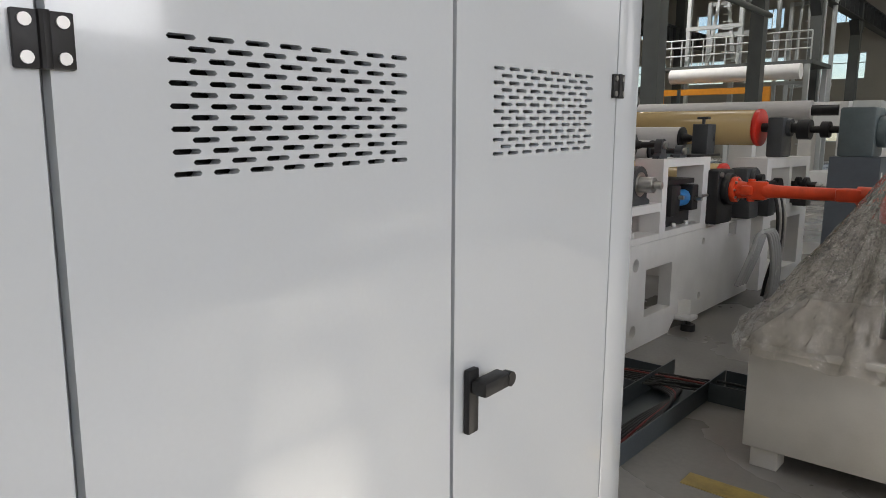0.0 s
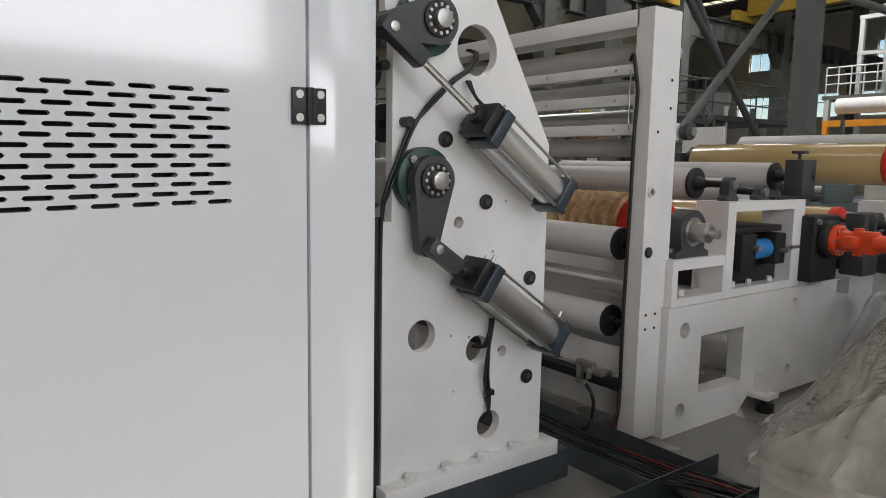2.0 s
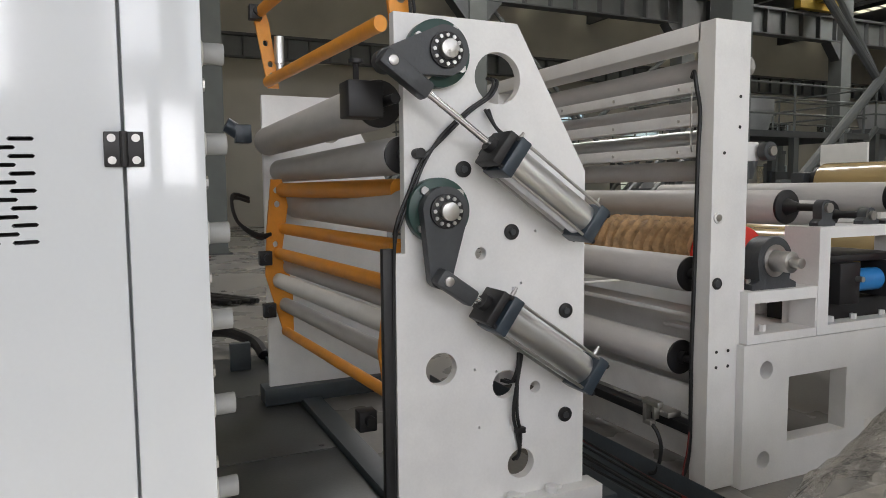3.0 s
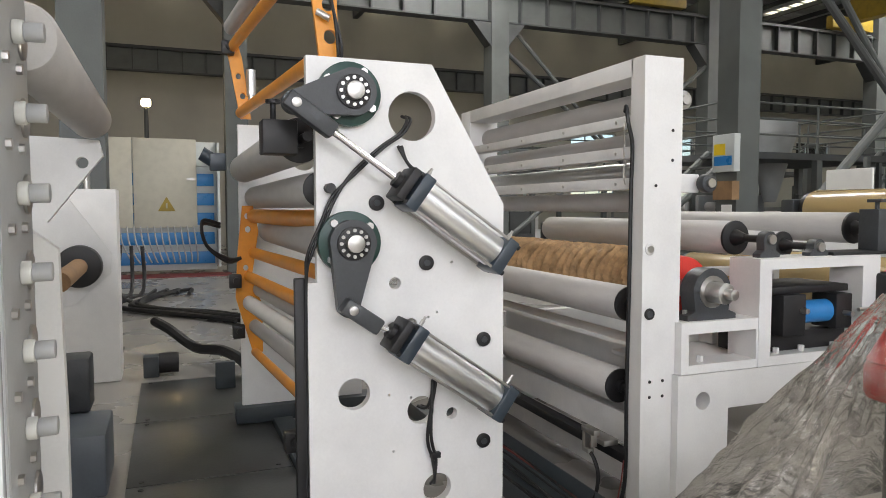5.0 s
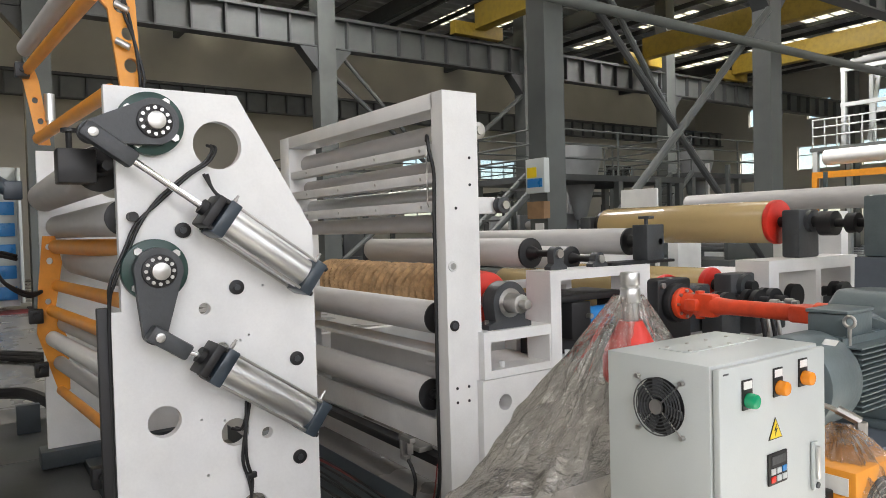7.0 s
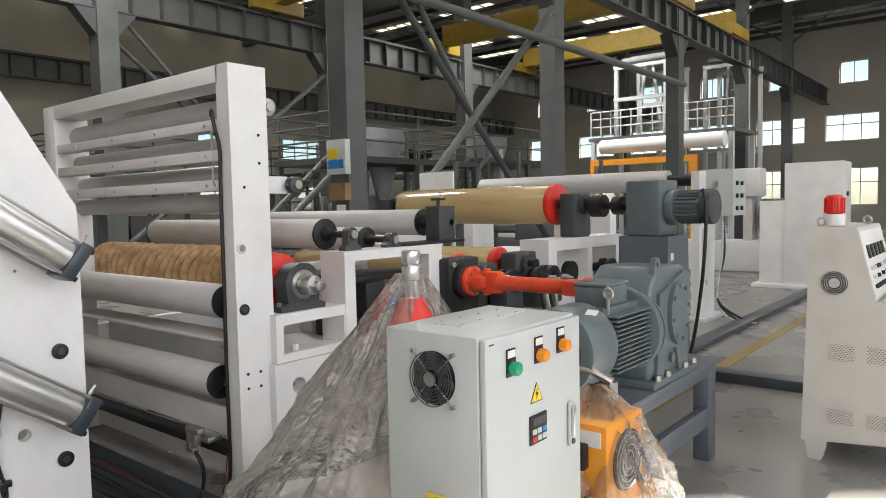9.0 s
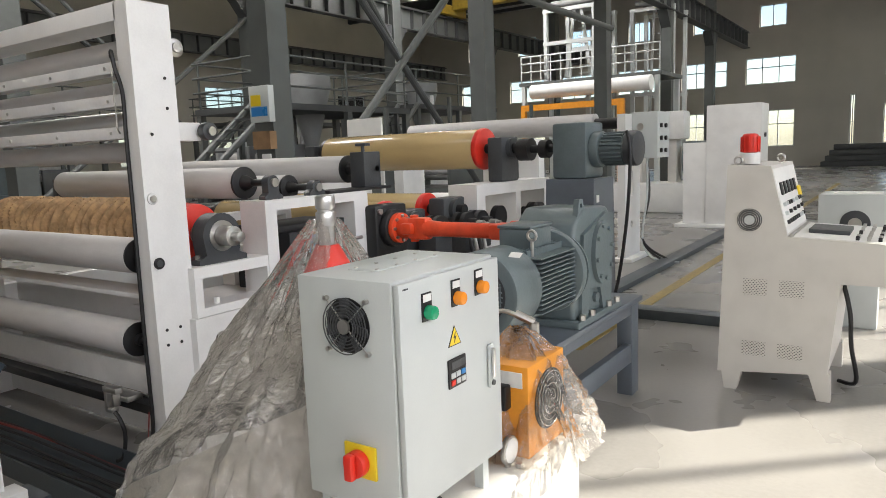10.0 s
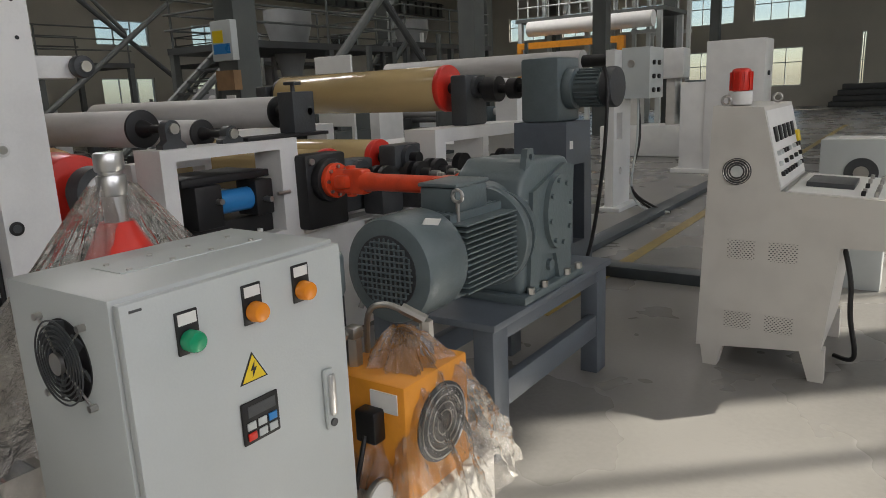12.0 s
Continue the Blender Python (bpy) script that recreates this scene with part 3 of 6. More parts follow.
def air_cylinder(tip, head, tail, radius, fork_len):
    """An air cylinder: clevis at tip, rod to the head, barrel to the tail."""
    tip, head, tail = Vector(tip), Vector(head), Vector(tail)
    w = (tail - head).normalized()
    up = Vector((1, 0, 0)).cross(w)
    m = Matrix((((1), up.x, w.x, head.x), (0, up.y, w.y, head.y), (0, up.z, w.z, head.z), (0, 0, 0, 1)))
    L = (tail - head).length
    e = radius * 1.18
    def at(u, v, l):
        return m @ Vector((u, v, l))
    c = part("barrel", Shape().cyl(at(0, 0, 0.05), at(0, 0, L - 0.05), radius, 40), ALU, unit, "bright aluminium air cylinder barrel")
    for l0, l1 in ((0, 0.055), (L - 0.055, L)):
        cap = part("end_cap", Shape().box(-e, -e, l0, e, e, l1, 0.008, m), NAVY, unit, "blue-black cast end cap")
        for u in (-1, 1):
            for v in (-1, 1):
                f = -0.012 if l0 == 0 else l1 - l0
                part("nut", Shape().cyl(at(u * e * 0.8, v * e * 0.8, l0 + f if l0 == 0 else l1), at(u * e * 0.8, v * e * 0.8, l0 if l0 == 0 else l1 + 0.01), 0.011, 10), BLACK, cap)
    for u in (-1, 1):
        for v in (-1, 1):
            part("tie_rod", Shape().cyl(at(u * e * 0.86, v * e * 0.86, 0.05), at(u * e * 0.86, v * e * 0.86, L - 0.05), 0.0065, 10), STEEL, unit)
    part("mount", Shape().box(-e * 0.95, -e * 0.9, -0.05, e * 0.95, e * 0.9, -0.012, 0.006, m).cyl(at(0, 0, -0.075), at(0, 0, 0.0), radius * 0.5, 24), BLACK, unit, "black front mount")
    part("mount_ear", Shape().box(-e - 0.02, -e * 0.35, -0.045, -e * 0.5, e * 0.35, 0.01, 0.004, m), BLACK, unit)
    part("rod", Shape().cyl(tip + w * fork_len * 0.8, at(0, 0, -0.04), 0.0145, 20), CHROME, unit, "chromed piston rod")
    fm = Matrix.Translation(tip - head) @ m
    fk = part("clevis", Shape().box(-0.034, -0.034, -0.03, 0.034, 0.034, fork_len, 0.012, fm), CHARCOAL, unit, "dark rod clevis")
    part("clevis_pin", Shape().cyl(fm @ Vector((0.03, 0, 0.01)), fm @ Vector((0.042, 0, 0.01)), 0.019, 20, bevel=0.002), STEEL, fk)
    for l in (0.03, L - 0.03):
        part("air_fitting", Shape().cyl(at(0, e, l), at(0, e + 0.03, l), 0.009, 10).cyl(at(0, e + 0.03, l), at(0, e + 0.045, l), 0.006, 10), STEEL, unit)


crank(3.03, 2.072, 2.80, 2.02, 0.13)
crank(3.026, 1.466, 3.005, 1.21, 0.13)
KX = PX + 0.135
air_cylinder((KX, 2.79, 2.015), (KX, 3.252, 1.686), (KX, 3.668, 1.388), 0.068, 0.19)
air_cylinder((KX, 3.0, 1.208), (KX, 3.222, 1.07), (KX, 3.672, 0.752), 0.068, 0.15)
HX = PX + 0.02


def cable(name, pts, r, mat, parent, label=""):
    return part(name, Shape().tube(pts, r), mat, parent, label)


for d in (0.0, 0.016):
    cable("air_hose", [(PX - 0.02, 3.27 + d, 2.0), (HX, 3.28 + d, 1.98), (HX + 0.02, 3.24 + d, 1.92), (HX, 3.16 + d, 1.86), (HX, 3.05, 1.76 - d), (HX, 2.98 - d, 1.66), (HX, 2.93 - d, 1.55), (HX, 2.875 - d, 1.42), (HX - 0.02, 2.855, 1.3), (HX - 0.03, 2.85, 0.8), (HX - 0.03, 2.85, 0.3), (HX - 0.05, 2.84, 0.12)], 0.007, RUBBER, unit, "black air hose")
    cable("air_hose", [(PX - 0.03, 3.34 + d, 0.73), (HX, 3.37 + d, 0.74), (HX + 0.02, 3.40 - d, 0.86), (HX + 0.02, 3.36 + d, 0.62), (HX, 3.39 + d, 0.5), (HX, 3.40, 0.42), (PX - 0.03, 3.40 + d, 0.37)], 0.0075, RUBBER, unit, "black air hose")
    cable("air_hose", [(HX, 3.24 + d, 1.87), (HX + 0.03, 3.27, 1.80), (HX + 0.06, 3.30 + d, 1.75)], 0.007, RUBBER, unit)
part("hose_clip", Shape().box(HX - 0.012, 3.38, 0.505, HX + 0.014, 3.425, 0.53, 0.003), BLACK, unit)
part("cable_duct", Shape().box(PX - 0.04, 2.81, 0.15, PX - 0.005, 2.855, 1.32, 0.004), BLACK, unit, "black cable duct")

# rollers between the side plates
def roller(parent, y, z, r, x0=FARX, x1=PX - 0.12, mat=None, name="roller", label="", end=True, journal=0.02, skew=0.0):
    mat = mat or ROLLER
    ob = part(name, Shape().cyl((x0, y - skew, z), (x1, y, z), r, 48, bevel=min(0.006, r * 0.1)), mat, parent, label)
    if end:
        part("end_disc", Shape().cyl((x1, y, z), (x1 + 0.014, y, z), r * 0.97, 40, bevel=0.003).cyl((x1 + 0.014, y, z), (x1 + 0.05, y, z), r * 0.35, 20), BLACK, ob, "black end disc")
        part("journal", Shape().cyl((x0 - 0.1, y - skew, z), (x1 + 0.2, y, z), journal, 16), BLACK, ob)
    return ob


roller(unit, 2.87, 1.90, 0.1, x1=-1.75, skew=0.0, label="matt grey rubber covered roller")
roller(unit, 2.95, 1.69, 0.08, x1=-1.7)
roller(unit, 3.06, 1.45, 0.1, x1=-1.7)
part("bearing_block", Shape().box(-1.72, 2.70, 1.83, -1.60, 2.84, 1.97, 0.006).cyl((-1.66, 2.75, 1.97), (-1.66, 2.75, 2.04), 0.012, 10).cyl((-1.66, 2.75, 2.04), (-1.66, 2.75, 2.055), 0.03, 12), BLACK, unit, "black bearing block with a thumbscrew")

site((-0.138, 0.185, 0.024), (-2.77, 2.79, 1.79), (0.892, 0.9, 1.032))
# orange swing frames with their own rollers
orange = thing("swing_frame", "orange swing arm frame with cross bars and small rollers", "machine frame", (-2.8, 2.7, 0.15))


def arm_plate(x, pts, holes):
    ob = part("arm", Shape().plate(pts, [circle(u, v, r, 18) for u, v, r in holes], "x", x - 0.015, x + 0.015), ORANGE, orange, "orange arm plate with round holes")
    return ob


LOW = [(2.72, 1.62), (2.80, 1.62), (2.84, 1.45), (2.78, 1.12), (2.86, 0.95), (2.86, 0.62), (2.79, 0.60), (2.66, 1.0), (2.68, 1.3)]
LOW_NEAR = [(2.895, 1.32), (2.95, 1.32), (2.95, 0.55), (2.88, 0.55), (2.83, 0.85), (2.87, 1.1)]
arm_plate(-3.75, LOW, ((2.755, 1.55, 0.02), (2.76, 1.46, 0.022), (2.74, 1.2, 0.02), (2.8, 0.8, 0.022)))
arm_plate(-1.70, LOW_NEAR, ((2.92, 1.22, 0.016), (2.895, 1.0, 0.022), (2.88, 0.8, 0.028)))
UP = [(2.62, 2.68), (2.70, 2.72), (2.74, 2.60), (2.80, 2.2), (2.72, 2.2), (2.65, 2.55)]
UP_NEAR = [(2.72, 2.86), (2.92, 2.92), (3.0, 2.66), (3.02, 2.23), (2.92, 2.23), (2.87, 2.6), (2.72, 2.74)]
arm_plate(-3.75, UP, ((2.74, 2.35, 0.02), (2.75, 2.28, 0.02), (2.71, 2.48, 0.02)))
arm_plate(-1.70, UP_NEAR, ((2.93, 2.62, 0.035), (2.96, 2.5, 0.03), (2.97, 2.36, 0.032)))
for y, z, r, m_, lab in ((2.76, 2.24, 0.035, ORANGE, "orange cross bar"), (2.70, 2.66, 0.035, ORANGE, ""), (2.80, 2.78, 0.035, ORANGE, ""), (2.70, 2.80, 0.05, ROLLER, "pale roller"), (2.84, 1.55, 0.045, ORANGE, ""), (2.80, 1.14, 0.036, ORANGE, ""), (2.84, 1.30, 0.036, ORANGE, ""), (2.80, 0.96, 0.05, PAPER, "white wrapped roller"), (2.84, 0.62, 0.03, ORANGE, ""), (2.84, 0.80, 0.045, ROLLER, ""), (2.88, 1.05, 0.05, ROLLER, "")):
    part("cross_bar" if m_ is ORANGE else "guide_roller", Shape().cyl((-3.75, y - 0.04, z), (-1.70, y + 0.11, z), r, 24), m_, orange, lab)
for x, y, z in ((-3.7, 2.66, 1.12), (-1.68, 2.76, 0.57), (-3.7, 2.68, 0.78), (-3.7, 2.64, 2.66)):
    part("end_fitting", Shape().box(x - 0.04, y - 0.05, z - 0.05, x + 0.04, y + 0.04, z + 0.04, 0.006).cyl((x + 0.04, y, z), (x + 0.08, y, z), 0.025, 14), BLACK, orange, "black cast fitting")
part("small_cylinder", Shape().cyl((-3.70, 2.80, 2.35), (-3.70, 2.80, 2.52), 0.035, 20).cyl((-3.70, 2.80, 2.28), (-3.70, 2.80, 2.35), 0.025, 14), ALU, orange, "small bright air cylinder")
for d in (0, 0.02):
    cable("air_hose", [(-1.66, 2.84 + d, 2.8), (-1.64, 2.92, 2.7 - d), (-1.66, 2.94 + d, 2.58), (-1.64, 2.98, 2.46), (-1.64, 3.0 + d, 2.3), (-1.66, 3.0, 2.22)], 0.008, RUBBER, orange, "black air hose")
    cable("air_hose", [(-3.7, 2.55, 1.48 + d), (-3.6, 2.42, 1.5 + d), (-3.6, 2.45, 1.36), (-3.65, 2.6, 1.25 + d), (-3.7, 2.7, 1.27)], 0.012, RUBBER, orange)
for z in (2.62, 2.46):
    part("hose_joint", Shape().cyl((-1.665, 2.9, z), (-1.645, 2.96, z - 0.03), 0.016, 10), STEEL, orange)
part("side_arm", Shape().box(-4.0, 2.5, 1.86, -3.9, 2.62, 1.98, 0.01).cyl((-3.95, 2.44, 1.98), (-3.95, 2.58, 1.9), 0.05, 12), NAVY, orange)

site((-0.24, 0.37, 0))
# steel deck on the floor before the nip unit
deck = thing("floor_deck", "dark worn steel deck plates with countersunk screws", "floor plate", (-3, 2.2, 0), kind="structure")
for x0, x1 in ((-5.4, -4.1), (-4.09, -2.8), (-2.79, -1.72)):
    p = part("deck_plate", Shape().box(x0, 1.80, 0.0, x1, 2.75, 0.022, 0.003), DECK, deck)
    part("screws", Shape().cyl((x0 + 0.06, 1.88, 0.022), (x0 + 0.06, 1.88, 0.026), 0.016, 10).cyl((x1 - 0.06, 2.67, 0.022), (x1 - 0.06, 2.67, 0.026), 0.016, 10).cyl((x1 - 0.06, 1.88, 0.022), (x1 - 0.06, 1.88, 0.026), 0.016, 10), BLACK, p)
part("deck_edge", Shape().box(-5.4, 2.76, 0.0, -1.72, 2.9, 0.06, 0.004), BASE, deck)
site((-0.45, 0.34, 0))
stop = thing("guide_block", "dark cast guide blocks on the deck edge", "guide block", (-5.5, 2.0, 0))
part("block", Shape().box(-5.62, 1.84, 0, -5.45, 1.98, 0.2, 0.01), BASE, stop)
part("wheel", Shape().cyl((-5.55, 1.98, 0.12), (-5.55, 2.16, 0.12), 0.1, 24), BLACK, stop)
part("upright", Shape().box(-4.75, 2.45, 0.022, -4.68, 2.62, 0.26, 0.008), BASE, stop)

# ---------------------------------------------------------------- slatted frame with guide rollers
site((-0.008, 0.10, 0.011), (-1.62, 0, 0), (0.884, 1, 1))
fr = thing("roller_frame", "white steel portal frame with slats and guide rollers", "machine frame", (-1.65, 4.65, 0))
FX0, FX1, FY0, FY1, FT = -1.93, -1.62, 4.545, 4.78, 2.365
part("post", Shape().plate([(FX1 - 0.125, FY0), (FX1, FY0), (FX1, FY1), (FX1 - 0.125, FY1), (FX1 - 0.125, FY1 - 0.012), (FX1 - 0.012, FY1 - 0.012), (FX1 - 0.012, FY0 + 0.012), (FX1 - 0.125, FY0 + 0.012)], [], "z", 0, FT), WHITE, fr, "white channel section post")
part("post", Shape().box(-4.25, FY0, 0, -4.05, FY1, FT, 0.003), WHITE, fr)
part("top_beam", Shape().box(-4.05, FY0, 2.275, FX1 - 0.11, FY1 - 0.03, FT, 0.003), WHITE, fr)
for z, h in ((2.03, 0.055), (1.865, 0.06), (1.705, 0.06)):
    p = part("slat", Shape().box(-4.05, FY0 + 0.01, z, FX1 - 0.11, FY0 + 0.022, z + h, 0.002).box(-4.05, FY0 + 0.022, z, FX1 - 0.11, FY0 + 0.10, z + 0.012), WHITE_EDGE, fr, "pale slat")
    for x in (-1.9, -2.5, -3.1, -3.7):
        part("bolt", Shape().cyl((x, FY0 + 0.004, z + h / 2), (x, FY0 + 0.01, z + h / 2), 0.009, 8), STEEL, p)
for y, z, r in ((4.72, 2.15, 0.075), (4.75, 1.80, 0.06), (4.72, 1.96, 0.055), (4.72, 1.64, 0.055)):
    part("guide_roller", Shape().cyl((-4.05, y, z), (FX1 - 0.12, y, z), r, 32), ALU if r == 0.06 else ROLLER, fr, "smooth metal guide roller" if r == 0.06 else "grey guide roller")
for y, z in ((4.587, 1.40), (4.59, 1.07)):
    b = part("plug", Shape().cyl((FX1, y, z), (FX1 + 0.01, y, z), 0.03, 20, bevel=0.002), WHITE_EDGE if z > 1.2 else BLACK, fr)
    part("plug_centre", Shape().cyl((FX1 + 0.01, y, z), (FX1 + 0.014, y, z), 0.018, 14), STEEL if z > 1.2 else CHARCOAL, b)
for y, z in ((4.60, 0.72), (4.68, 0.72), (4.60, 0.64), (4.68, 0.64), (4.62, 1.72), (4.72, 2.0), (4.72, 1.85)):
    part("bolt_hole", Shape().cyl((FX1, y, z), (FX1 + 0.003, y, z), 0.0085, 10), BLACK, fr)
for y, z in ((4.80, 2.17), (4.98, 1.74)):
    p = part("pulley", Shape().cyl((-1.76, y + 0.05, z), (-1.70, y + 0.05, z), 0.05, 28, bevel=0.006), STEEL if z > 2 else CHARCOAL, fr, "belt pulley")
    part("pulley_hub", Shape().cyl((-1.70, y + 0.05, z), (-1.68, y + 0.05, z), 0.025, 18), STEEL, p)
part("pulley_arm", Shape().box(-1.80, 4.78, 2.13, -1.74, 4.86, 2.21, 0.006), WHITE, fr)
part("pulley_arm", Shape().box(-1.9, 4.78, 1.69, -1.78, 5.02, 1.79, 0.006), WHITE, fr)
cable("cable", [(-1.76, 4.52, 2.10), (-1.72, 4.50, 2.12), (-1.70, 4.50, 2.04), (-1.705, 4.53, 1.92), (-1.72, 4.535, 1.7), (-1.725, 4.535, 1.2), (-1.735, 4.535, 0.7), (-1.73, 4.53, 0.2), (-1.74, 4.5, 0.05)], 0.011, RUBBER, fr, "black cable down the post")
for z in (1.95, 1.85):
    cable("wire_loop", [(-1.76, 4.52, z + 0.1), (-1.735, 4.50, z + 0.05), (-1.75, 4.51, z - 0.02), (-1.735, 4.50, z - 0.09), (-1.75, 4.52, z - 0.12)], 0.004, STEEL, fr)
# rollers behind and below the slats
roller(fr, 4.62, 1.095, 0.095, x0=-4.05, x1=-1.86, label="matt grey rubber covered roller")
roller(fr, 4.58, 0.65, 0.095, x0=-4.05, x1=-1.88)
for y0, y1, z0, z1, m_ in ((4.52, 4.60, 0.27, 0.32, BLACK), (4.60, 4.63, 0.34, 0.50, WHITE_EDGE), (4.75, 4.79, 0.02, 0.22, WHITE_EDGE), (4.62, 4.80, 0.86, 0.885, WHITE_EDGE), (4.86, 4.9, 0.3, 0.85, WHITE)):
    part("cross_bar", Shape().box(-4.05, y0, z0, FX1 - 0.11, y1, z1, 0.003), m_, fr, "black flat bar" if m_ is BLACK else "white cross rail")
part("clamp", Shape().box(-1.98, 4.40, 0.40, -1.84, 4.44, 0.43, 0.004).box(-1.97, 4.40, 0.30, -1.94, 4.44, 0.40, 0.004).box(-1.89, 4.40, 0.33, -1.87, 4.44, 0.40, 0.004).box(-1.97, 4.40, 0.29, -1.90, 4.44, 0.315, 0.004).box(-2.0, 4.44, 0.35, -1.8, 4.53, 0.38, 0.004), STEEL, fr, "steel hose clamp bracket")
cable("cable", [(-1.92, 4.42, 0.30), (-1.86, 4.42, 0.26), (-1.84, 4.43, 0.18), (-1.86, 4.42, 0.06), (-1.9, 4.4, 0.03)], 0.011, RUBBER, fr)
cable("wire", [(-1.70, 4.50, 0.30), (-1.69, 4.48, 0.2), (-1.70, 4.47, 0.12), (-1.68, 4.44, 0.03)], 0.004, COPPER, fr)

# ---------------------------------------------------------------- white bed with bearing boxes
site()
bed = thing("machine_bed", "white welded steel machine bed with window openings", "machine bed", (-1.5, 5.8, 0))
BX = -1.578
part("side_plate", Shape().plate([(4.84, 0.0), (5.62, 0.0), (5.74, 0.1), (5.86, 0.1), (5.92, 0.03), (7.46, 0.03), (7.46, 0.757), (4.84, 0.757)], [circle(5.002, 0.615, 0.047), circle(4.998, 0.135, 0.047), rect(5.17, 0.21, 5.63, 0.56), circle(6.25, 0.65, 0.03), circle(6.22, 0.19, 0.034), rect(6.85, 0.625, 7.05, 0.745), circle(7.2, 0.2, 0.03)], "x", BX - 0.10, BX), WHITE, bed, "thick white side plate with openings")
part("foot", Shape().box(BX, 5.72, 0.09, BX + 0.14, 5.86, 0.12, 0.004).box(BX, 5.80, 0.12, BX + 0.10, 5.82, 0.24), WHITE, bed)
part("levelling_foot", Shape().cyl((BX + 0.09, 5.79, 0.0), (BX + 0.09, 5.79, 0.05), 0.055, 18).cyl((BX + 0.09, 5.79, 0.05), (BX + 0.09, 5.79, 0.09), 0.02, 10), BLACK, bed, "black levelling foot")
part("far_plate", Shape().box(-4.0, 4.84, 0.0, -3.9, 7.46, 0.757, 0.003), WHITE, bed)
part("cross_sheet", Shape().box(-3.9, 7.2, 0.1, BX - 0.1, 7.23, 0.75), WHITE, bed)
part("low_box", Shape().plate(rect(4.855, 0.761, 5.368, 1.03), [rect(4.905, 0.807, 5.355, 0.969)], "x", BX - 0.16, BX), WHITE, bed, "white open box frame")
part("tall_box", Shape().plate(rect(5.372, 0.761, 6.29, 1.345), [rect(5.458, 0.812, 6.15, 1.285)], "x", BX - 0.22, BX), WHITE, bed, "white open box frame")
part("inner_box", Shape().plate(rect(5.52, 0.785, 6.05, 1.25), [rect(5.56, 0.9, 6.0, 1.2)], "x", BX - 0.62, BX - 0.5), WHITE, bed)
part("box_floor", Shape().box(BX - 0.62, 4.87, 0.757, BX - 0.22, 7.46, 0.78, 0.002), WHITE, bed)
for y in (5.03, 5.56, 5.75, 6.0):
    part("bolt", Shape().cyl((BX - 0.06, y, 0.807), (BX - 0.06, y, 0.842), 0.018, 6), WHITE_EDGE, bed)
site((-0.05, 0.145, -0.022), (-1.5, 0, 0), (0.93, 1, 1))
# bearing, red end and kraft wrapped roll
KY, KZ, KR = 4.94, 1.20, 0.185
kraft = thing("wrapped_roll", "large roll wrapped in crumpled brown kraft paper", "roll", (-3, KY, KZ - KR))
bm = bmesh.new()
rings = []
NX, NA = 330, 48
for i in range(NX + 1):
    x = -4.1 + (2.08) * i / NX
    ring = []
    for k in range(NA):
        a = 2 * math.pi * k / NA
        twist = x * 62 + 1.6 * math.sin(a) + 5.0 * noise.noise(Vector((x * 2.3, math.cos(a), math.sin(a))))
        ridge = max(0, math.sin(twist)) ** 3 * 0.02
        r = KR - 0.006 + 1.5 * ridge + 0.008 * noise.noise(Vector((x * 14, 3 * math.cos(a), 3 * math.sin(a))))
        ring.append(bm.verts.new((x, KY + r * math.cos(a), KZ + r * math.sin(a))))
    rings.append(ring)
for a_, b_ in zip(rings, rings[1:]):
    for k in range(NA):
        bm.faces.new((a_[k], a_[(k + 1) % NA], b_[(k + 1) % NA], b_[k]))
bm.faces.new(rings[0]), bm.faces.new(rings[-1])
part("paper_wrap", bm, KRAFT, kraft)
part("end_disc", Shape().cyl((-2.02, KY, KZ), (-1.80, KY, KZ), KR, 48, r2=KR * 0.93, bevel=0.012), RED, kraft, "red painted roll end")
part("shaft", Shape().cyl((-1.80, KY, KZ), (-1.46, KY, KZ), 0.055, 28, bevel=0.004).cyl((-1.46, KY, KZ), (-1.40, KY, KZ), 0.028, 20, bevel=0.003), STEEL, kraft, "bare steel shaft end")
pb = thing("pillow_block", "dark cast pillow block bearing under the roll shaft", "bearing", (-1.62, KY, 1.05))
part("housing", Shape().plate([(KY - 0.16, 1.05), (KY + 0.16, 1.05), (KY + 0.16, 1.08), (KY + 0.11, 1.10)] + [(KY + 0.125 * math.cos(a * math.pi / 14), KZ + 0.125 * math.sin(a * math.pi / 14)) for a in range(0, 15)] + [(KY - 0.11, 1.10), (KY - 0.16, 1.08)], [circle(KY, KZ, 0.085)], "x", -1.68, -1.57), CHARCOAL, pb)
part("inner_ring", Shape().plate(circle(KY, KZ, 0.085, 32), [circle(KY, KZ, 0.058, 32)], "x", -1.66, -1.565), STEEL, pb, "bright bearing ring")
part("bolt", Shape().cyl((-1.62, KY - 0.14, 1.08), (-1.62, KY - 0.14, 1.105), 0.014, 6), STEEL, pb)
part("bolt", Shape().cyl((-1.62, KY + 0.14, 1.08), (-1.62, KY + 0.14, 1.105), 0.014, 6), STEEL, pb)


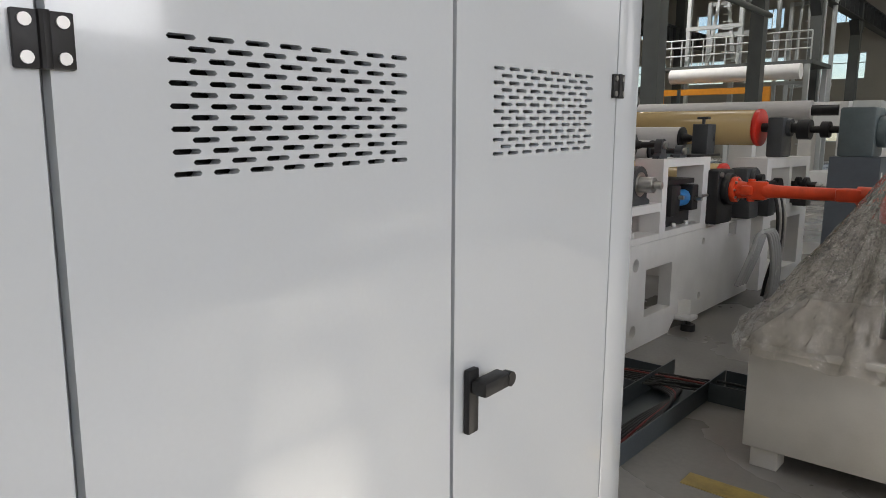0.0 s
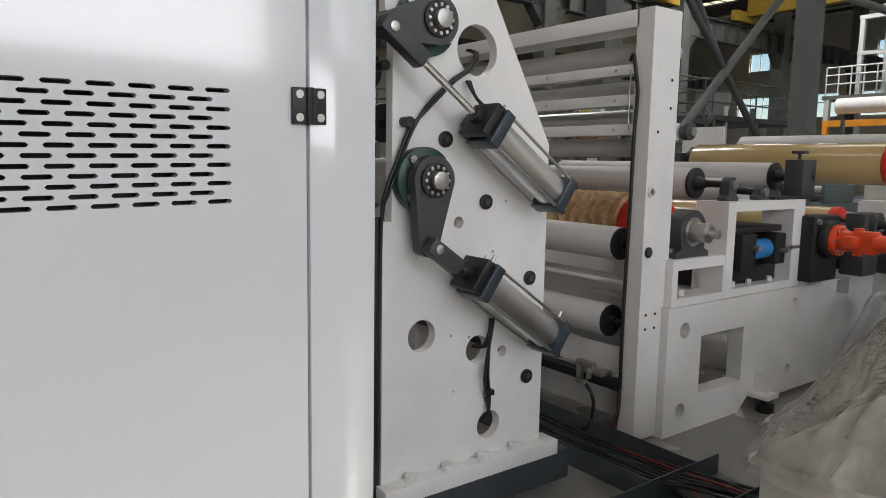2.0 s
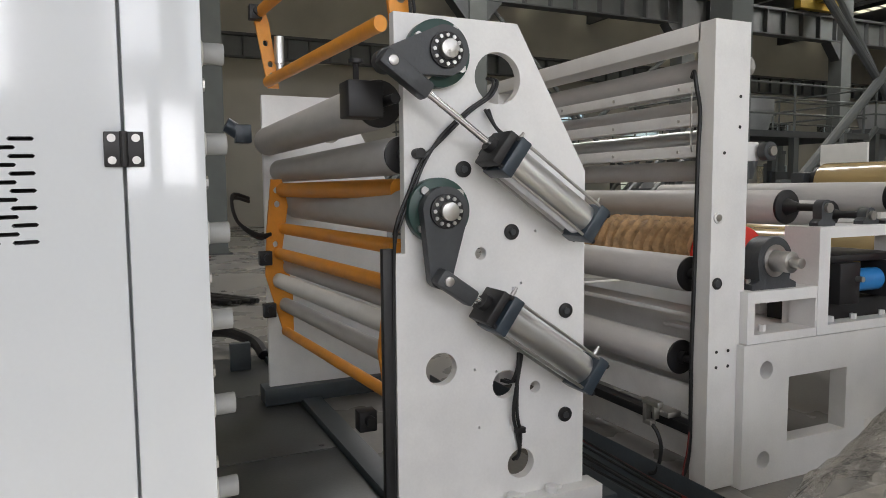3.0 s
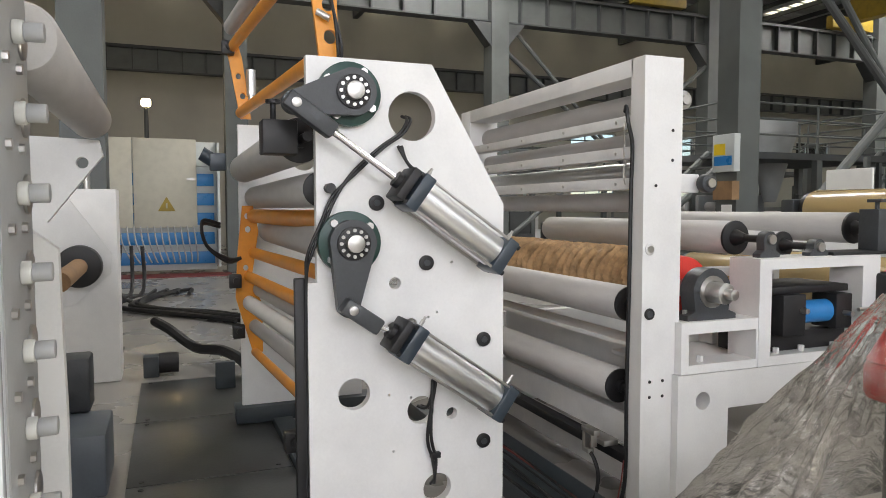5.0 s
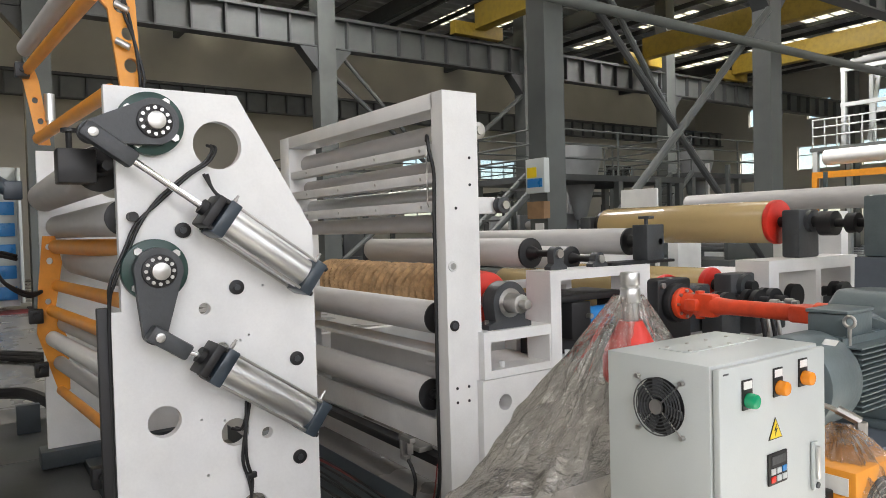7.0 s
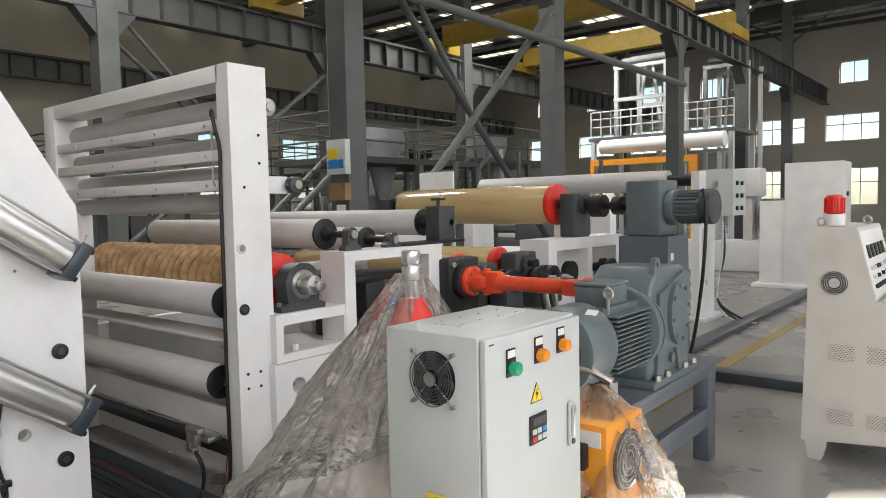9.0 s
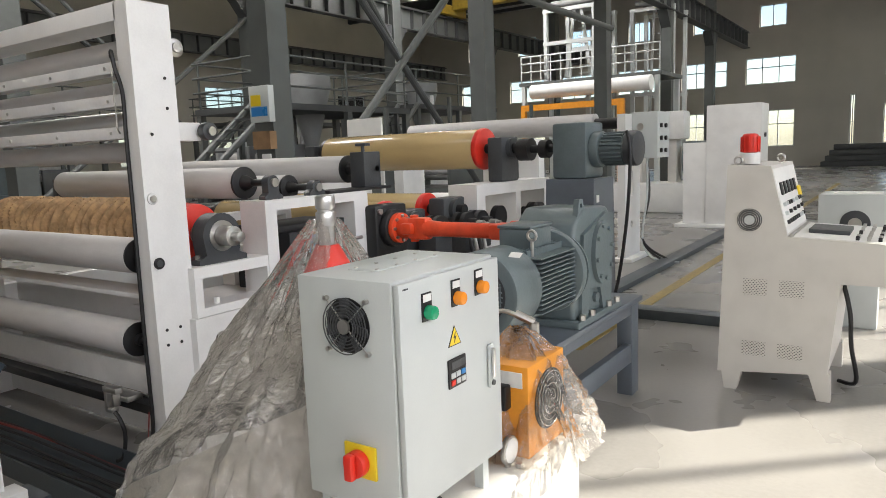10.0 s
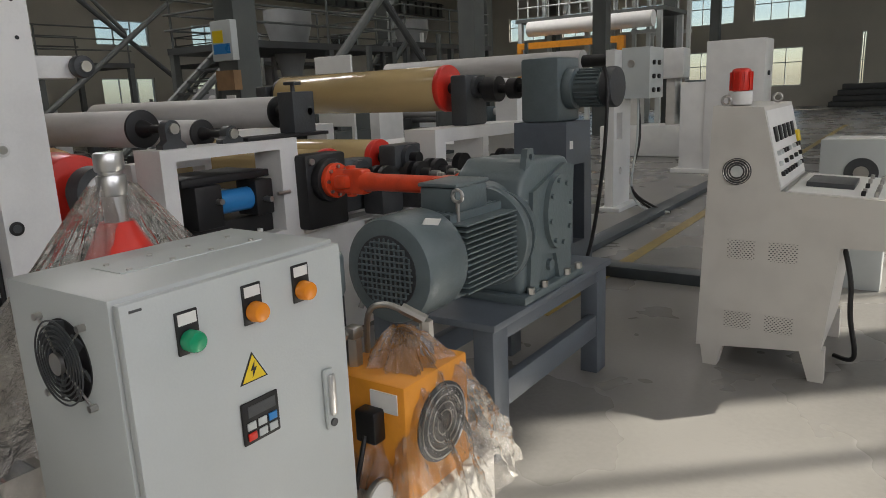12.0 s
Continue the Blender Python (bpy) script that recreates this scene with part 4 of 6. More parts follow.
site((-0.078, 0.158, -0.01), (-1.5, 0, 0), (0.93, 1, 1))
def top_roller(y, z, r, x1, lab, bear=True, at=1.355):
    t = thing("idler_roller", lab, "roller", (-3, y, at), "rollers on top of the bed")
    part("sleeve", Shape().cyl((-4.1, y, z), (x1, y, z), r, 48, bevel=0.006), ROLLER, t)
    part("end_disc", Shape().cyl((x1, y, z), (x1 + 0.02, y, z), r * 1.02, 40, bevel=0.004), BLACK, t, "black end disc")
    part("stub", Shape().cyl((x1 + 0.02, y, z), (x1 + 0.10, y, z), r * 0.5, 24, r2=r * 0.25).cyl((x1 + 0.10, y, z), (-1.56, y, z), 0.022, 16), BLACK, t)
    if bear:
        part("bearing", Shape().plate([(y - 0.07, at), (y + 0.07, at), (y + 0.07, at + 0.02), (y + 0.042, at + 0.04)] + [(y + 0.045 * math.cos(a * math.pi / 10), z + 0.045 * math.sin(a * math.pi / 10)) for a in range(11)] + [(y - 0.042, at + 0.04), (y - 0.07, at + 0.02)], [], "x", -1.63, -1.57), CHARCOAL, t, "cast bearing with bright centre")
        part("bearing_centre", Shape().cyl((-1.57, y, z), (-1.55, y, z), 0.027, 18), STEEL, t)
    part("far_bearing", Shape().box(-4.2, y - 0.06, at - 0.2, -4.12, y + 0.06, z + 0.05, 0.01), CHARCOAL, t)
    return t


top_roller(5.35, 1.455, 0.098, -1.86, "matt grey rubber idler roller with black end")
top_roller(5.72, 1.405, 0.08, -1.86, "smaller matt grey rubber idler roller with black end")
c = top_roller(6.32, 1.50, 0.098, -1.86, "matt grey rubber roller in a slotted black bracket", bear=False)
part("bracket", Shape().box(-1.70, 6.18, 1.375, -1.56, 6.36, 1.62, 0.006).cyl((-1.63, 6.25, 1.62), (-1.63, 6.25, 1.66), 0.014, 10).box(-1.68, 6.22, 1.66, -1.58, 6.28, 1.68, 0.004), CHARCOAL, c, "black slotted bracket with a thumbscrew")
part("rail", Shape().box(-1.72, 5.80, 1.355, -1.54, 6.45, 1.375, 0.003), BLACK, c)
# blue-bodied hydraulic cylinder inside the tall box
site((-0.078, 0.22, -0.03), (-1.5, 5.6, 0), (0.93, 1.05, 1))
hyd = thing("hydraulic_cylinder", "black hydraulic cylinder with bright blue barrel", "cylinder", (-1.6, 5.6, 0.815))
part("barrel", Shape().cyl((-1.58, 5.50, 1.06), (-1.58, 5.72, 1.06), 0.065, 28), BLUE, hyd, "bright blue barrel")
part("block", Shape().box(-1.68, 5.34, 0.94, -1.5, 5.50, 1.17, 0.008), BLACK, hyd)
part("block", Shape().box(-1.68, 5.72, 0.96, -1.5, 5.84, 1.16, 0.008), BLACK, hyd)
part("slide", Shape().box(-1.95, 5.30, 1.17, -1.55, 5.86, 1.21, 0.004).box(-1.95, 5.28, 0.815, -1.6, 5.9, 0.95, 0.006), BLACK, hyd)
for p_, q_, r_ in (((-1.5, 5.47, 1.08), (-1.46, 5.47, 1.08), 0.016), ((-1.5, 5.78, 1.05), (-1.44, 5.78, 1.05), 0.016), ((-1.46, 5.84, 1.07), (-1.46, 5.93, 1.07), 0.012)):
    part("fitting", Shape().cyl(p_, q_, r_, 10), STEEL, hyd)

# ---------------------------------------------------------------- hydraulic tank with its control box
site((0.022, -0.005, 0.0), (0, 4.2, 0), (1, 1.038, 1.01))
tank = thing("oil_tank", "cream steel hydraulic oil tank on short feet", "tank", (0.1, 4.2, 0))
TX0, TX1, TY0, TY1, TZ = -0.46, 0.57, 3.71, 4.90, 0.60
part("body", Shape().box(TX0 + 0.03, TY0 + 0.03, 0.10, TX1 - 0.03, TY1 - 0.03, TZ - 0.03, 0.006), CREAM, tank)
part("lid", Shape().box(TX0, TY0, TZ - 0.03, TX1, TY1, TZ, 0.005), CREAM, tank, "overhanging lid plate")
for x, y in ((TX0 + 0.06, TY0 + 0.06), (TX1 - 0.18, TY0 + 0.06), (TX0 + 0.06, TY1 - 0.18), (TX1 - 0.18, TY1 - 0.18)):
    part("foot", Shape().box(x, y, 0, x + 0.12, y + 0.12, 0.10, 0.004), CREAM, tank)
for x, y in ((0.54, 4.42), (0.54, 4.80), (0.36, 4.84), (0.14, 4.84)):
    part("lid_bolt", Shape().cyl((x, y, TZ), (x, y, TZ + 0.014), 0.012, 6), STEEL, tank)
part("sticker", Shape().box(TX1 - 0.03, 4.25, 0.42, TX1 - 0.027, 4.33, 0.50), YELLOW, tank, "yellow sticker")

box = thing("control_box", "pale grey electrical control box with buttons and fan", "control box", (0.4, 4.05, TZ))
EX0, EX1, EY0, EY1, EZ0, EZ1 = 0.235, 0.535, 3.85, 4.30, 0.71, 1.283
part("body", Shape().box(EX0, EY0, EZ0, EX1, EY1, EZ1, 0.004), PALE, box)
part("top_cover", Shape().box(EX0 + 0.08, EY0 + 0.10, EZ1, EX0 + 0.17, EY1 - 0.06, EZ1 + 0.002), PALE, box)
for y in (EY0 + 0.12, EY0 + 0.2, EY0 + 0.28, EY1 - 0.08):
    for x in (EX0 + 0.09, EX0 + 0.16):
        part("rivet", Shape().cyl((x, y, EZ1), (x, y, EZ1 + 0.005), 0.005, 8), STEEL, box)
for x, y in ((EX0 + 0.02, EY0 + 0.02), (EX1 - 0.05, EY0 + 0.02), (EX0 + 0.02, EY1 - 0.05), (EX1 - 0.05, EY1 - 0.05)):
    part("leg", Shape().box(x, y, TZ, x + 0.03, y + 0.03, EZ0), PALE, box)
door = part("door", Shape().box(EX1 + 0.003, EY0 + 0.004, EZ0 + 0.004, EX1 + 0.021, EY1 - 0.002, EZ1 - 0.006, 0.004), PALE, box, "pale grey door")
DX = EX1 + 0.021
for y, z, m_ in ((3.955, 1.195, GREEN_B), (4.08, 1.205, AMBER_B), (4.19, 1.213, AMBER_B)):
    b = part("indicator_plate", Shape().box(DX, y - 0.020, z - 0.022, DX + 0.004, y + 0.020, z + 0.048, 0.002), BLACK, door, "black legend plate")
    part("legend", Shape().box(DX + 0.004, y - 0.016, z + 0.026, DX + 0.0048, y + 0.016, z + 0.044), PAPER, b)
    part("button", Shape().cyl((DX + 0.004, y, z), (DX + 0.028, y, z), 0.0185, 24, r2=0.0165, bevel=0.004), m_, b, "green indicator button" if m_ is GREEN_B else "orange indicator button")
sign = part("warning_sign", Shape().plate([(4.040, 1.083), (4.098, 1.083), (4.069, 1.135)], [], "x", DX, DX + 0.0015), BLACK, door, "yellow triangle with black lightning bolt")
part("sign_face", Shape().plate([(4.0445, 1.0856), (4.0935, 1.0856), (4.069, 1.130)], [], "x", DX + 0.0015, DX + 0.0022), YELLOW, sign)
part("bolt_mark", Shape().plate([(4.072, 1.119), (4.062, 1.103), (4.068, 1.104), (4.065, 1.090), (4.076, 1.108), (4.070, 1.107)], [], "x", DX + 0.0022, DX + 0.0028), BLACK, sign)
meter = part("inverter_panel", Shape().box(DX, 4.033, 0.975, DX + 0.006, 4.112, 1.052, 0.003), BLACK, door, "black keypad panel")
part("display", Shape().box(DX + 0.006, 4.045, 1.024, DX + 0.0068, 4.104, 1.044), CHARCOAL, meter)
for k in range(3):
    part("key", Shape().box(DX + 0.006, 4.040 + 0.023 * k, 1.002, DX + 0.009, 4.058 + 0.023 * k, 1.016, 0.001), PALE if k < 2 else BLUE, meter)
    part("key", Shape().box(DX + 0.006, 4.040 + 0.023 * k, 0.983, DX + 0.009, 4.058 + 0.023 * k, 0.997, 0.001), RED if k == 0 else PALE, meter)
lock = part("lock_handle", Shape().box(DX, 4.222, 0.92, DX + 0.012, 4.247, 1.045, 0.006), PALE, door, "grey swing lock handle")
part("lever", Shape().box(DX + 0.012, 4.226, 0.95, DX + 0.02, 4.243, 1.035, 0.005), ALU, lock)
part("keyhole", Shape().cyl((DX + 0.012, 4.2345, 0.935), (DX + 0.016, 4.2345, 0.935), 0.008, 14), CHARCOAL, lock)
part("pen_mark", Shape().box(DX, 3.868, 1.262, DX + 0.0006, 3.888, 1.266), CHARCOAL, door)
# fan with its guard in the side
FCX, FCZ, FR = 0.40, 1.17, 0.068
part("fan_hole", Shape().cyl((FCX, EY0 - 0.002, FCZ), (FCX, EY0 + 0.001, FCZ), FR, 36), BLACK, box)
guard = part("fan_guard", Shape().cyl((FCX, EY0 - 0.02, FCZ), (FCX, EY0 - 0.014, FCZ), 0.018, 20), STEEL, box, "round wire fan guard")
for r in (0.028, 0.036, 0.044, 0.052, 0.060, 0.068):
    bm = Shape()
    bm.tube([(FCX + r * math.cos(a * math.pi / 8), EY0 - 0.015, FCZ + r * math.sin(a * math.pi / 8)) for a in range(17)], 0.0016, 5)
    part("ring", bm, CHARCOAL, guard)
for k in range(4):
    a = math.pi / 4 + k * math.pi / 2
    part("guard_arm", Shape().cyl((FCX, EY0 - 0.012, FCZ), (FCX + 0.09 * math.cos(a), EY0 - 0.006, FCZ + 0.09 * math.sin(a)), 0.002, 6).cyl((FCX + 0.09 * math.cos(a), EY0 - 0.012, FCZ + 0.09 * math.sin(a)), (FCX + 0.09 * math.cos(a), EY0, FCZ + 0.09 * math.sin(a)), 0.006, 10), STEEL, guard)
for k in range(7):
    a = k * 2 * math.pi / 7
    part("fan_blade", Shape().box(-0.016, -0.003, 0.02, 0.016, 0.001, 0.066, 0, Matrix.Translation((FCX, EY0 - 0.003, FCZ)) @ Matrix.Rotation(a, 4, "Y") @ Matrix.Rotation(0.4, 4, "Z")), CHARCOAL, guard)
sw = part("main_switch", Shape().box(0.37, EY0 - 0.008, 0.79, 0.47, EY0, 0.875, 0.003), YELLOW, box, "yellow and red rotary main switch")
part("knob", Shape().cyl((0.42, EY0 - 0.035, 0.832), (0.42, EY0 - 0.008, 0.832), 0.033, 28, bevel=0.004).box(0.408, EY0 - 0.055, 0.80, 0.432, EY0 - 0.035, 0.864, 0.004), RED, sw)
cable("supply_cable", [(0.50, 4.0, EZ0), (0.56, 4.02, 0.66), (0.62, 4.08, 0.64), (0.66, 4.10, 0.55), (0.67, 4.10, 0.3), (0.68, 4.05, 0.03)], 0.011, RUBBER, box, "black supply cable")

# accumulator and film drape
acc = thing("filler_cap", "red breather vessel with ribbed steel cap under film", "vessel", (0.04, 4.16, TZ))
part("neck", Shape().cyl((0.04, 4.16, TZ), (0.04, 4.16, 1.12), 0.035, 24), CHARCOAL, acc, "dark steel riser pipe")
part("vessel", Shape().cyl((0.04, 4.16, 1.12), (0.04, 4.16, 1.22), 0.085, 32, bevel=0.02).cyl((0.04, 4.16, 1.22), (0.04, 4.16, 1.31), 0.08, 32, r2=0.035), RED, acc)
part("cap", Shape().cyl((0.04, 4.16, 1.365), (0.04, 4.16, 1.41), 0.03, 24, bevel=0.004).cyl((0.04, 4.16, 1.416), (0.04, 4.16, 1.458), 0.03, 24, bevel=0.006).cyl((0.04, 4.16, 1.29), (0.04, 4.16, 1.43), 0.024, 20), ALU, acc, "ribbed steel cap")


def drape(name, top, top_z, corners, base_z, label, seed, power=0.55, out=0.03, fold=0.035, apex=0.07):
    """Thin film hung from a point over a rounded rectangle, with folds that deepen downwards."""
    x0, y0, x1, y1 = corners
    bm = bmesh.new()
    NR, NT = 46, 150
    rows = []
    for i in range(NR + 1):
        f = i / NR
        row = []
        for k in range(NT):
            a = 2 * math.pi * k / NT
            c, s = math.cos(a), math.sin(a)
            w = 1.0 / max(abs(c) ** 5 + abs(s) ** 5, 1e-6) ** 0.2
            bx = (x0 + x1) / 2 + c * w * ((x1 - x0) / 2 + out)
            by = (y0 + y1) / 2 + s * w * ((y1 - y0) / 2 + out)
            g = f ** power
            n1 = noise.noise(Vector((c * 3.2 + seed, s * 3.2, f * 1.5)))
            n2 = noise.noise(Vector((c * 9 + seed, s * 9, f * 4)))
            n3 = noise.noise(Vector((c * 22, s * 22 + seed, f * 14)))
            px = top[0] + (bx - top[0]) * (apex + (1 - apex) * f ** 0.78)
            py = top[1] + (by - top[1]) * (apex + (1 - apex) * f ** 0.78)
            pz = top_z + (base_z - top_z) * g + (0.05 * n1 + 0.02 * n2) * f
            rr = (fold * n1 * 1.4 + fold * 0.8 * n2 + 0.012 * n3) * (0.25 + f)
            d = Vector((bx - top[0], by - top[1], 0)).normalized()
            row.append(bm.verts.new((px + d.x * rr, py + d.y * rr, pz + 0.012 * n3)))
        rows.append(row)
    for p_, q_ in zip(rows, rows[1:]):
        for k in range(NT):
            bm.faces.new((p_[k], p_[(k + 1) % NT], q_[(k + 1) % NT], q_[k]))
    return solo(name, bm, FILM, label, "plastic film")


drape("plastic_film", (0.04, 4.16), 1.385, (-0.53, 3.69, 0.20, 4.80), 0.55, "crumpled clear plastic film draped over the oil tank", 3.1, 0.8)
site((0.027, 0.035, 0.0), (0, 4.2, 0), (1, 1.038, 1.01))
drape("plastic_film", (0.42, 4.58), 0.985, (0.27, 4.40, 0.66, 4.76), 0.585, "clear plastic film draped over the orange cooler", 8.7, 1.1, 0.02, 0.03)
# orange oil cooler, pump motor and pipes on the tank
cool = thing("oil_cooler", "orange oil cooler with fan grille on the tank", "cooler", (0.42, 4.56, TZ))
part("body", Shape().box(0.30, 4.44, TZ, 0.54, 4.70, 0.90, 0.006), ORANGE, cool)
part("grille", Shape().cyl((0.54, 4.58, 0.76), (0.545, 4.58, 0.76), 0.10, 28), CHARCOAL, cool)
for r in (0.03, 0.05, 0.07, 0.09):
    part("grille_ring", Shape().tube([(0.55, 4.58 + r * math.cos(a * math.pi / 8), 0.76 + r * math.sin(a * math.pi / 8)) for a in range(17)], 0.002, 5), STEEL, cool)
part("plug", Shape().box(0.42, 4.40, 0.76, 0.48, 4.44, 0.84, 0.006), BLACK, cool, "black plug")
part("label", Shape().box(0.44, 4.437, 0.83, 0.52, 4.44, 0.88), PAPER, cool)
cable("plug_cable", [(0.45, 4.40, 0.78), (0.45, 4.37, 0.70), (0.42, 4.38, 0.64), (0.36, 4.36, 0.62)], 0.006, RUBBER, cool)
part("elbow", Shape().cyl((0.34, 4.50, 0.90), (0.34, 4.50, 0.97), 0.02, 6).box(0.322, 4.482, 0.97, 0.358, 4.518, 1.0, 0.004).cyl((0.34, 4.50, 0.985), (0.28, 4.46, 0.965), 0.017, 8), STEEL, cool, "steel pipe elbow")
part("elbow", Shape().cyl((0.46, 4.64, 0.90), (0.46, 4.64, 0.99), 0.018, 6).cyl((0.46, 4.64, 0.99), (0.40, 4.62, 1.02), 0.015, 8), STEEL, cool)
cable("pipe", [(0.42, 4.62, 1.01), (0.36, 4.6, 1.03), (0.32, 4.58, 1.0), (0.31, 4.58, 0.85)], 0.008, STEEL, cool, "bent steel pipe")
cable("pipe", [(0.29, 4.47, 0.97), (0.2, 4.42, 0.95), (0.1, 4.4, 0.93)], 0.01, NYLON, cool)
pump = thing("pump_motor", "upright dark finned pump motor on the tank", "motor", (0.20, 4.48, TZ))
s = Shape().cyl((0.20, 4.48, TZ + 0.1), (0.20, 4.48, 1.06), 0.085, 28)
for k in range(28):
    a = 2 * math.pi * k / 28
    s.box(0.083, -0.003, TZ + 0.2, 0.10, 0.003, 1.06, 0, Matrix.Translation((0.20, 4.48, 0)) @ Matrix.Rotation(a, 4, "Z"))
part("finned_body", s, CHARCOAL, pump)
part("fan_cover", Shape().cyl((0.20, 4.48, 1.06), (0.20, 4.48, 1.17), 0.105, 32, bevel=0.012), MOTOR, pump, "grey fan cover")
part("bell_housing", Shape().cyl((0.20, 4.48, TZ), (0.20, 4.48, TZ + 0.1), 0.10, 28), CHARCOAL, pump)
gauge = thing("oil_gauge", "small round oil gauge on the tank lid", "gauge", (0.50, 4.36, TZ))
part("case", Shape().cyl((0.50, 4.37, 0.655), (0.515, 4.37, 0.655), 0.045, 28, bevel=0.003), STEEL, gauge)
part("dial", Shape().cyl((0.515, 4.37, 0.655), (0.517, 4.37, 0.655), 0.038, 28), PAPER, gauge)
part("stem", Shape().cyl((0.50, 4.37, TZ), (0.50, 4.37, 0.62), 0.012, 10), STEEL, gauge)

# ---------------------------------------------------------------- drive motor and gearbox on a bench
site((0.06, 0.045, 0), (-0.24, 6.0, 0), (0.985, 1.042, 1))
bench = thing("steel_bench", "slate blue welded steel bench under the gear motor", "bench", (-0.25, 6.2, 0))
part("top", Shape().box(-0.62, 5.62, 0.60, 0.07, 6.86, 0.632, 0.004), BENCH, bench)
for y0 in (5.64, 6.72):
    for x0 in (-0.60, -0.05):
        part("leg", Shape().box(x0, y0, 0.0, x0 + 0.1, y0 + 0.12, 0.60, 0.004), BENCH, bench)
for x0 in (-0.585, -0.005):
    part("rail", Shape().box(x0, 5.76, 0.22, x0 + 0.05, 6.72, 0.34, 0.004), BENCH, bench)
part("upper_rail", Shape().box(-0.005, 5.76, 0.53, 0.045, 6.72, 0.60, 0.003), BENCH, bench)
mot = thing("gear_motor", "large blue-grey finned electric motor with gearbox", "motor", (-0.1, 5.9, 0.632))
MX, MZ, MR = -0.05, 0.97, 0.165
part("fan_cover", Shape().cyl((MX, 5.12, MZ), (MX, 5.36, MZ), MR + 0.025, 48, bevel=0.025), MOTOR, mot, "smooth round fan cover")
gr = part("air_grille", Shape().cyl((MX, 5.117, MZ), (MX, 5.122, MZ), MR - 0.035, 36), CHARCOAL, mot, "dark perforated air grille")
for k in range(-5, 6):
    w = math.sqrt(max(0, 0.12 ** 2 - (0.021 * k) ** 2))
    part("grille_bar", Shape().box(MX + 0.021 * k - 0.003, 5.112, MZ - w, MX + 0.021 * k + 0.003, 5.117, MZ + w), MOTOR, gr)
for k in range(-5, 6):
    w = math.sqrt(max(0, 0.12 ** 2 - (0.021 * k) ** 2))
    part("grille_bar", Shape().box(MX - w, 5.108, MZ + 0.021 * k - 0.003, MX + w, 5.112, MZ + 0.021 * k + 0.003), MOTOR, gr)
part("frame", Shape().cyl((MX, 5.36, MZ), (MX, 5.74, MZ), MR - 0.03, 40), MOTOR, mot)
for k in range(-6, 7):
    z, inner = MZ + 0.021 * k, math.sqrt(0.13 ** 2 - (0.0205 * k) ** 2)
    for side_ in (-1, 1):
        part("cooling_fin", Shape().box(MX + side_ * inner, 5.37, z - 0.003, MX + side_ * (MR + 0.006), 5.73, z + 0.003), MOTOR, mot)
for k in range(-4, 5):
    x, inner = MX + 0.024 * k, math.sqrt(0.132 ** 2 - (0.024 * k) ** 2)
    for side_ in (-1, 1):
        part("cooling_fin", Shape().box(x - 0.003, 5.37, MZ + side_ * inner, x + 0.003, 5.73, MZ + side_ * (MR - 0.005)), MOTOR, mot)
part("terminal_box", Shape().box(MX - 0.09, 5.44, MZ + MR - 0.02, MX + 0.08, 5.66, MZ + MR + 0.085, 0.012).box(MX - 0.095, 5.435, MZ + MR + 0.085, MX + 0.085, 5.665, MZ + MR + 0.10, 0.005), MOTOR, mot, "terminal box with a lid")
part("eye_bolt", Shape().tube([(MX + 0.10 + 0.022 * math.cos(a * math.pi / 6), 5.42, MZ + MR + 0.06 + 0.022 * math.sin(a * math.pi / 6)) for a in range(13)], 0.007, 8).cyl((MX + 0.10, 5.42, MZ + MR - 0.05), (MX + 0.10, 5.42, MZ + MR + 0.04), 0.008, 10), STEEL, mot, "bright lifting eye")
part("name_plate", Shape().box(0, 0, 0, 0.07, 0.002, 0.03, 0, Matrix.Translation((MX + 0.10, 5.20, MZ + 0.158)) @ Matrix.Rotation(0.6, 4, "Y") @ Matrix.Rotation(radians(70), 4, "Z")), PAPER, mot)
part("flange", Shape().cyl((MX, 5.74, MZ), (MX, 5.79, MZ), 0.21, 48, bevel=0.006), MOTOR, mot, "round motor flange")
part("adapter", Shape().cyl((MX, 5.79, MZ), (MX - 0.02, 5.92, MZ), 0.205, 40, r2=0.17), MOTOR, mot)
casting = Shape().plate([(5.93, 0.66), (6.44, 0.66), (6.46, 0.74), (6.46, 1.19), (6.40, 1.25), (6.06, 1.265), (5.97, 1.20), (5.92, 1.06)], [], "x", -0.34, 0.02)
bmesh.ops.bevel(casting.bm, geom=[e for e in casting.bm.edges if len(e.link_faces) == 2 and e.calc_face_angle(0) > 0.3], offset=0.03, segments=3, affect="EDGES", profile=0.5)
gb = part("gearbox", casting, MOTOR, mot, "blue-grey cast gearbox")
part("bearing_boss", Shape().cyl((-0.16, 6.0, 0.97), (-0.16, 5.90, 0.97), 0.22, 40, r2=0.185, bevel=0.01), MOTOR, gb)
part("side_web", Shape().plate([(5.98, 0.67), (6.06, 0.67), (6.10, 0.82), (6.24, 0.80), (6.28, 0.67), (6.40, 0.67), (6.44, 1.20), (6.34, 1.22), (6.02, 1.12)], [circle(6.2, 0.75, 0.028, 16)], "x", 0.015, 0.04), MOTOR, gb)
part("lifting_lug", Shape().plate([(6.0, 1.2), (6.10, 1.2), (6.08, 1.31), (6.03, 1.31)], [circle(6.055, 1.275, 0.014, 14)], "x", -0.02, 0.01), MOTOR, gb)
part("gearbox_cover", Shape().plate([(6.24 + 0.125 * math.cos(q * math.pi / 18), 1.0 + 0.175 * math.sin(q * math.pi / 18)) for q in range(36)], [], "x", 0.04, 0.065), MOTOR, gb)
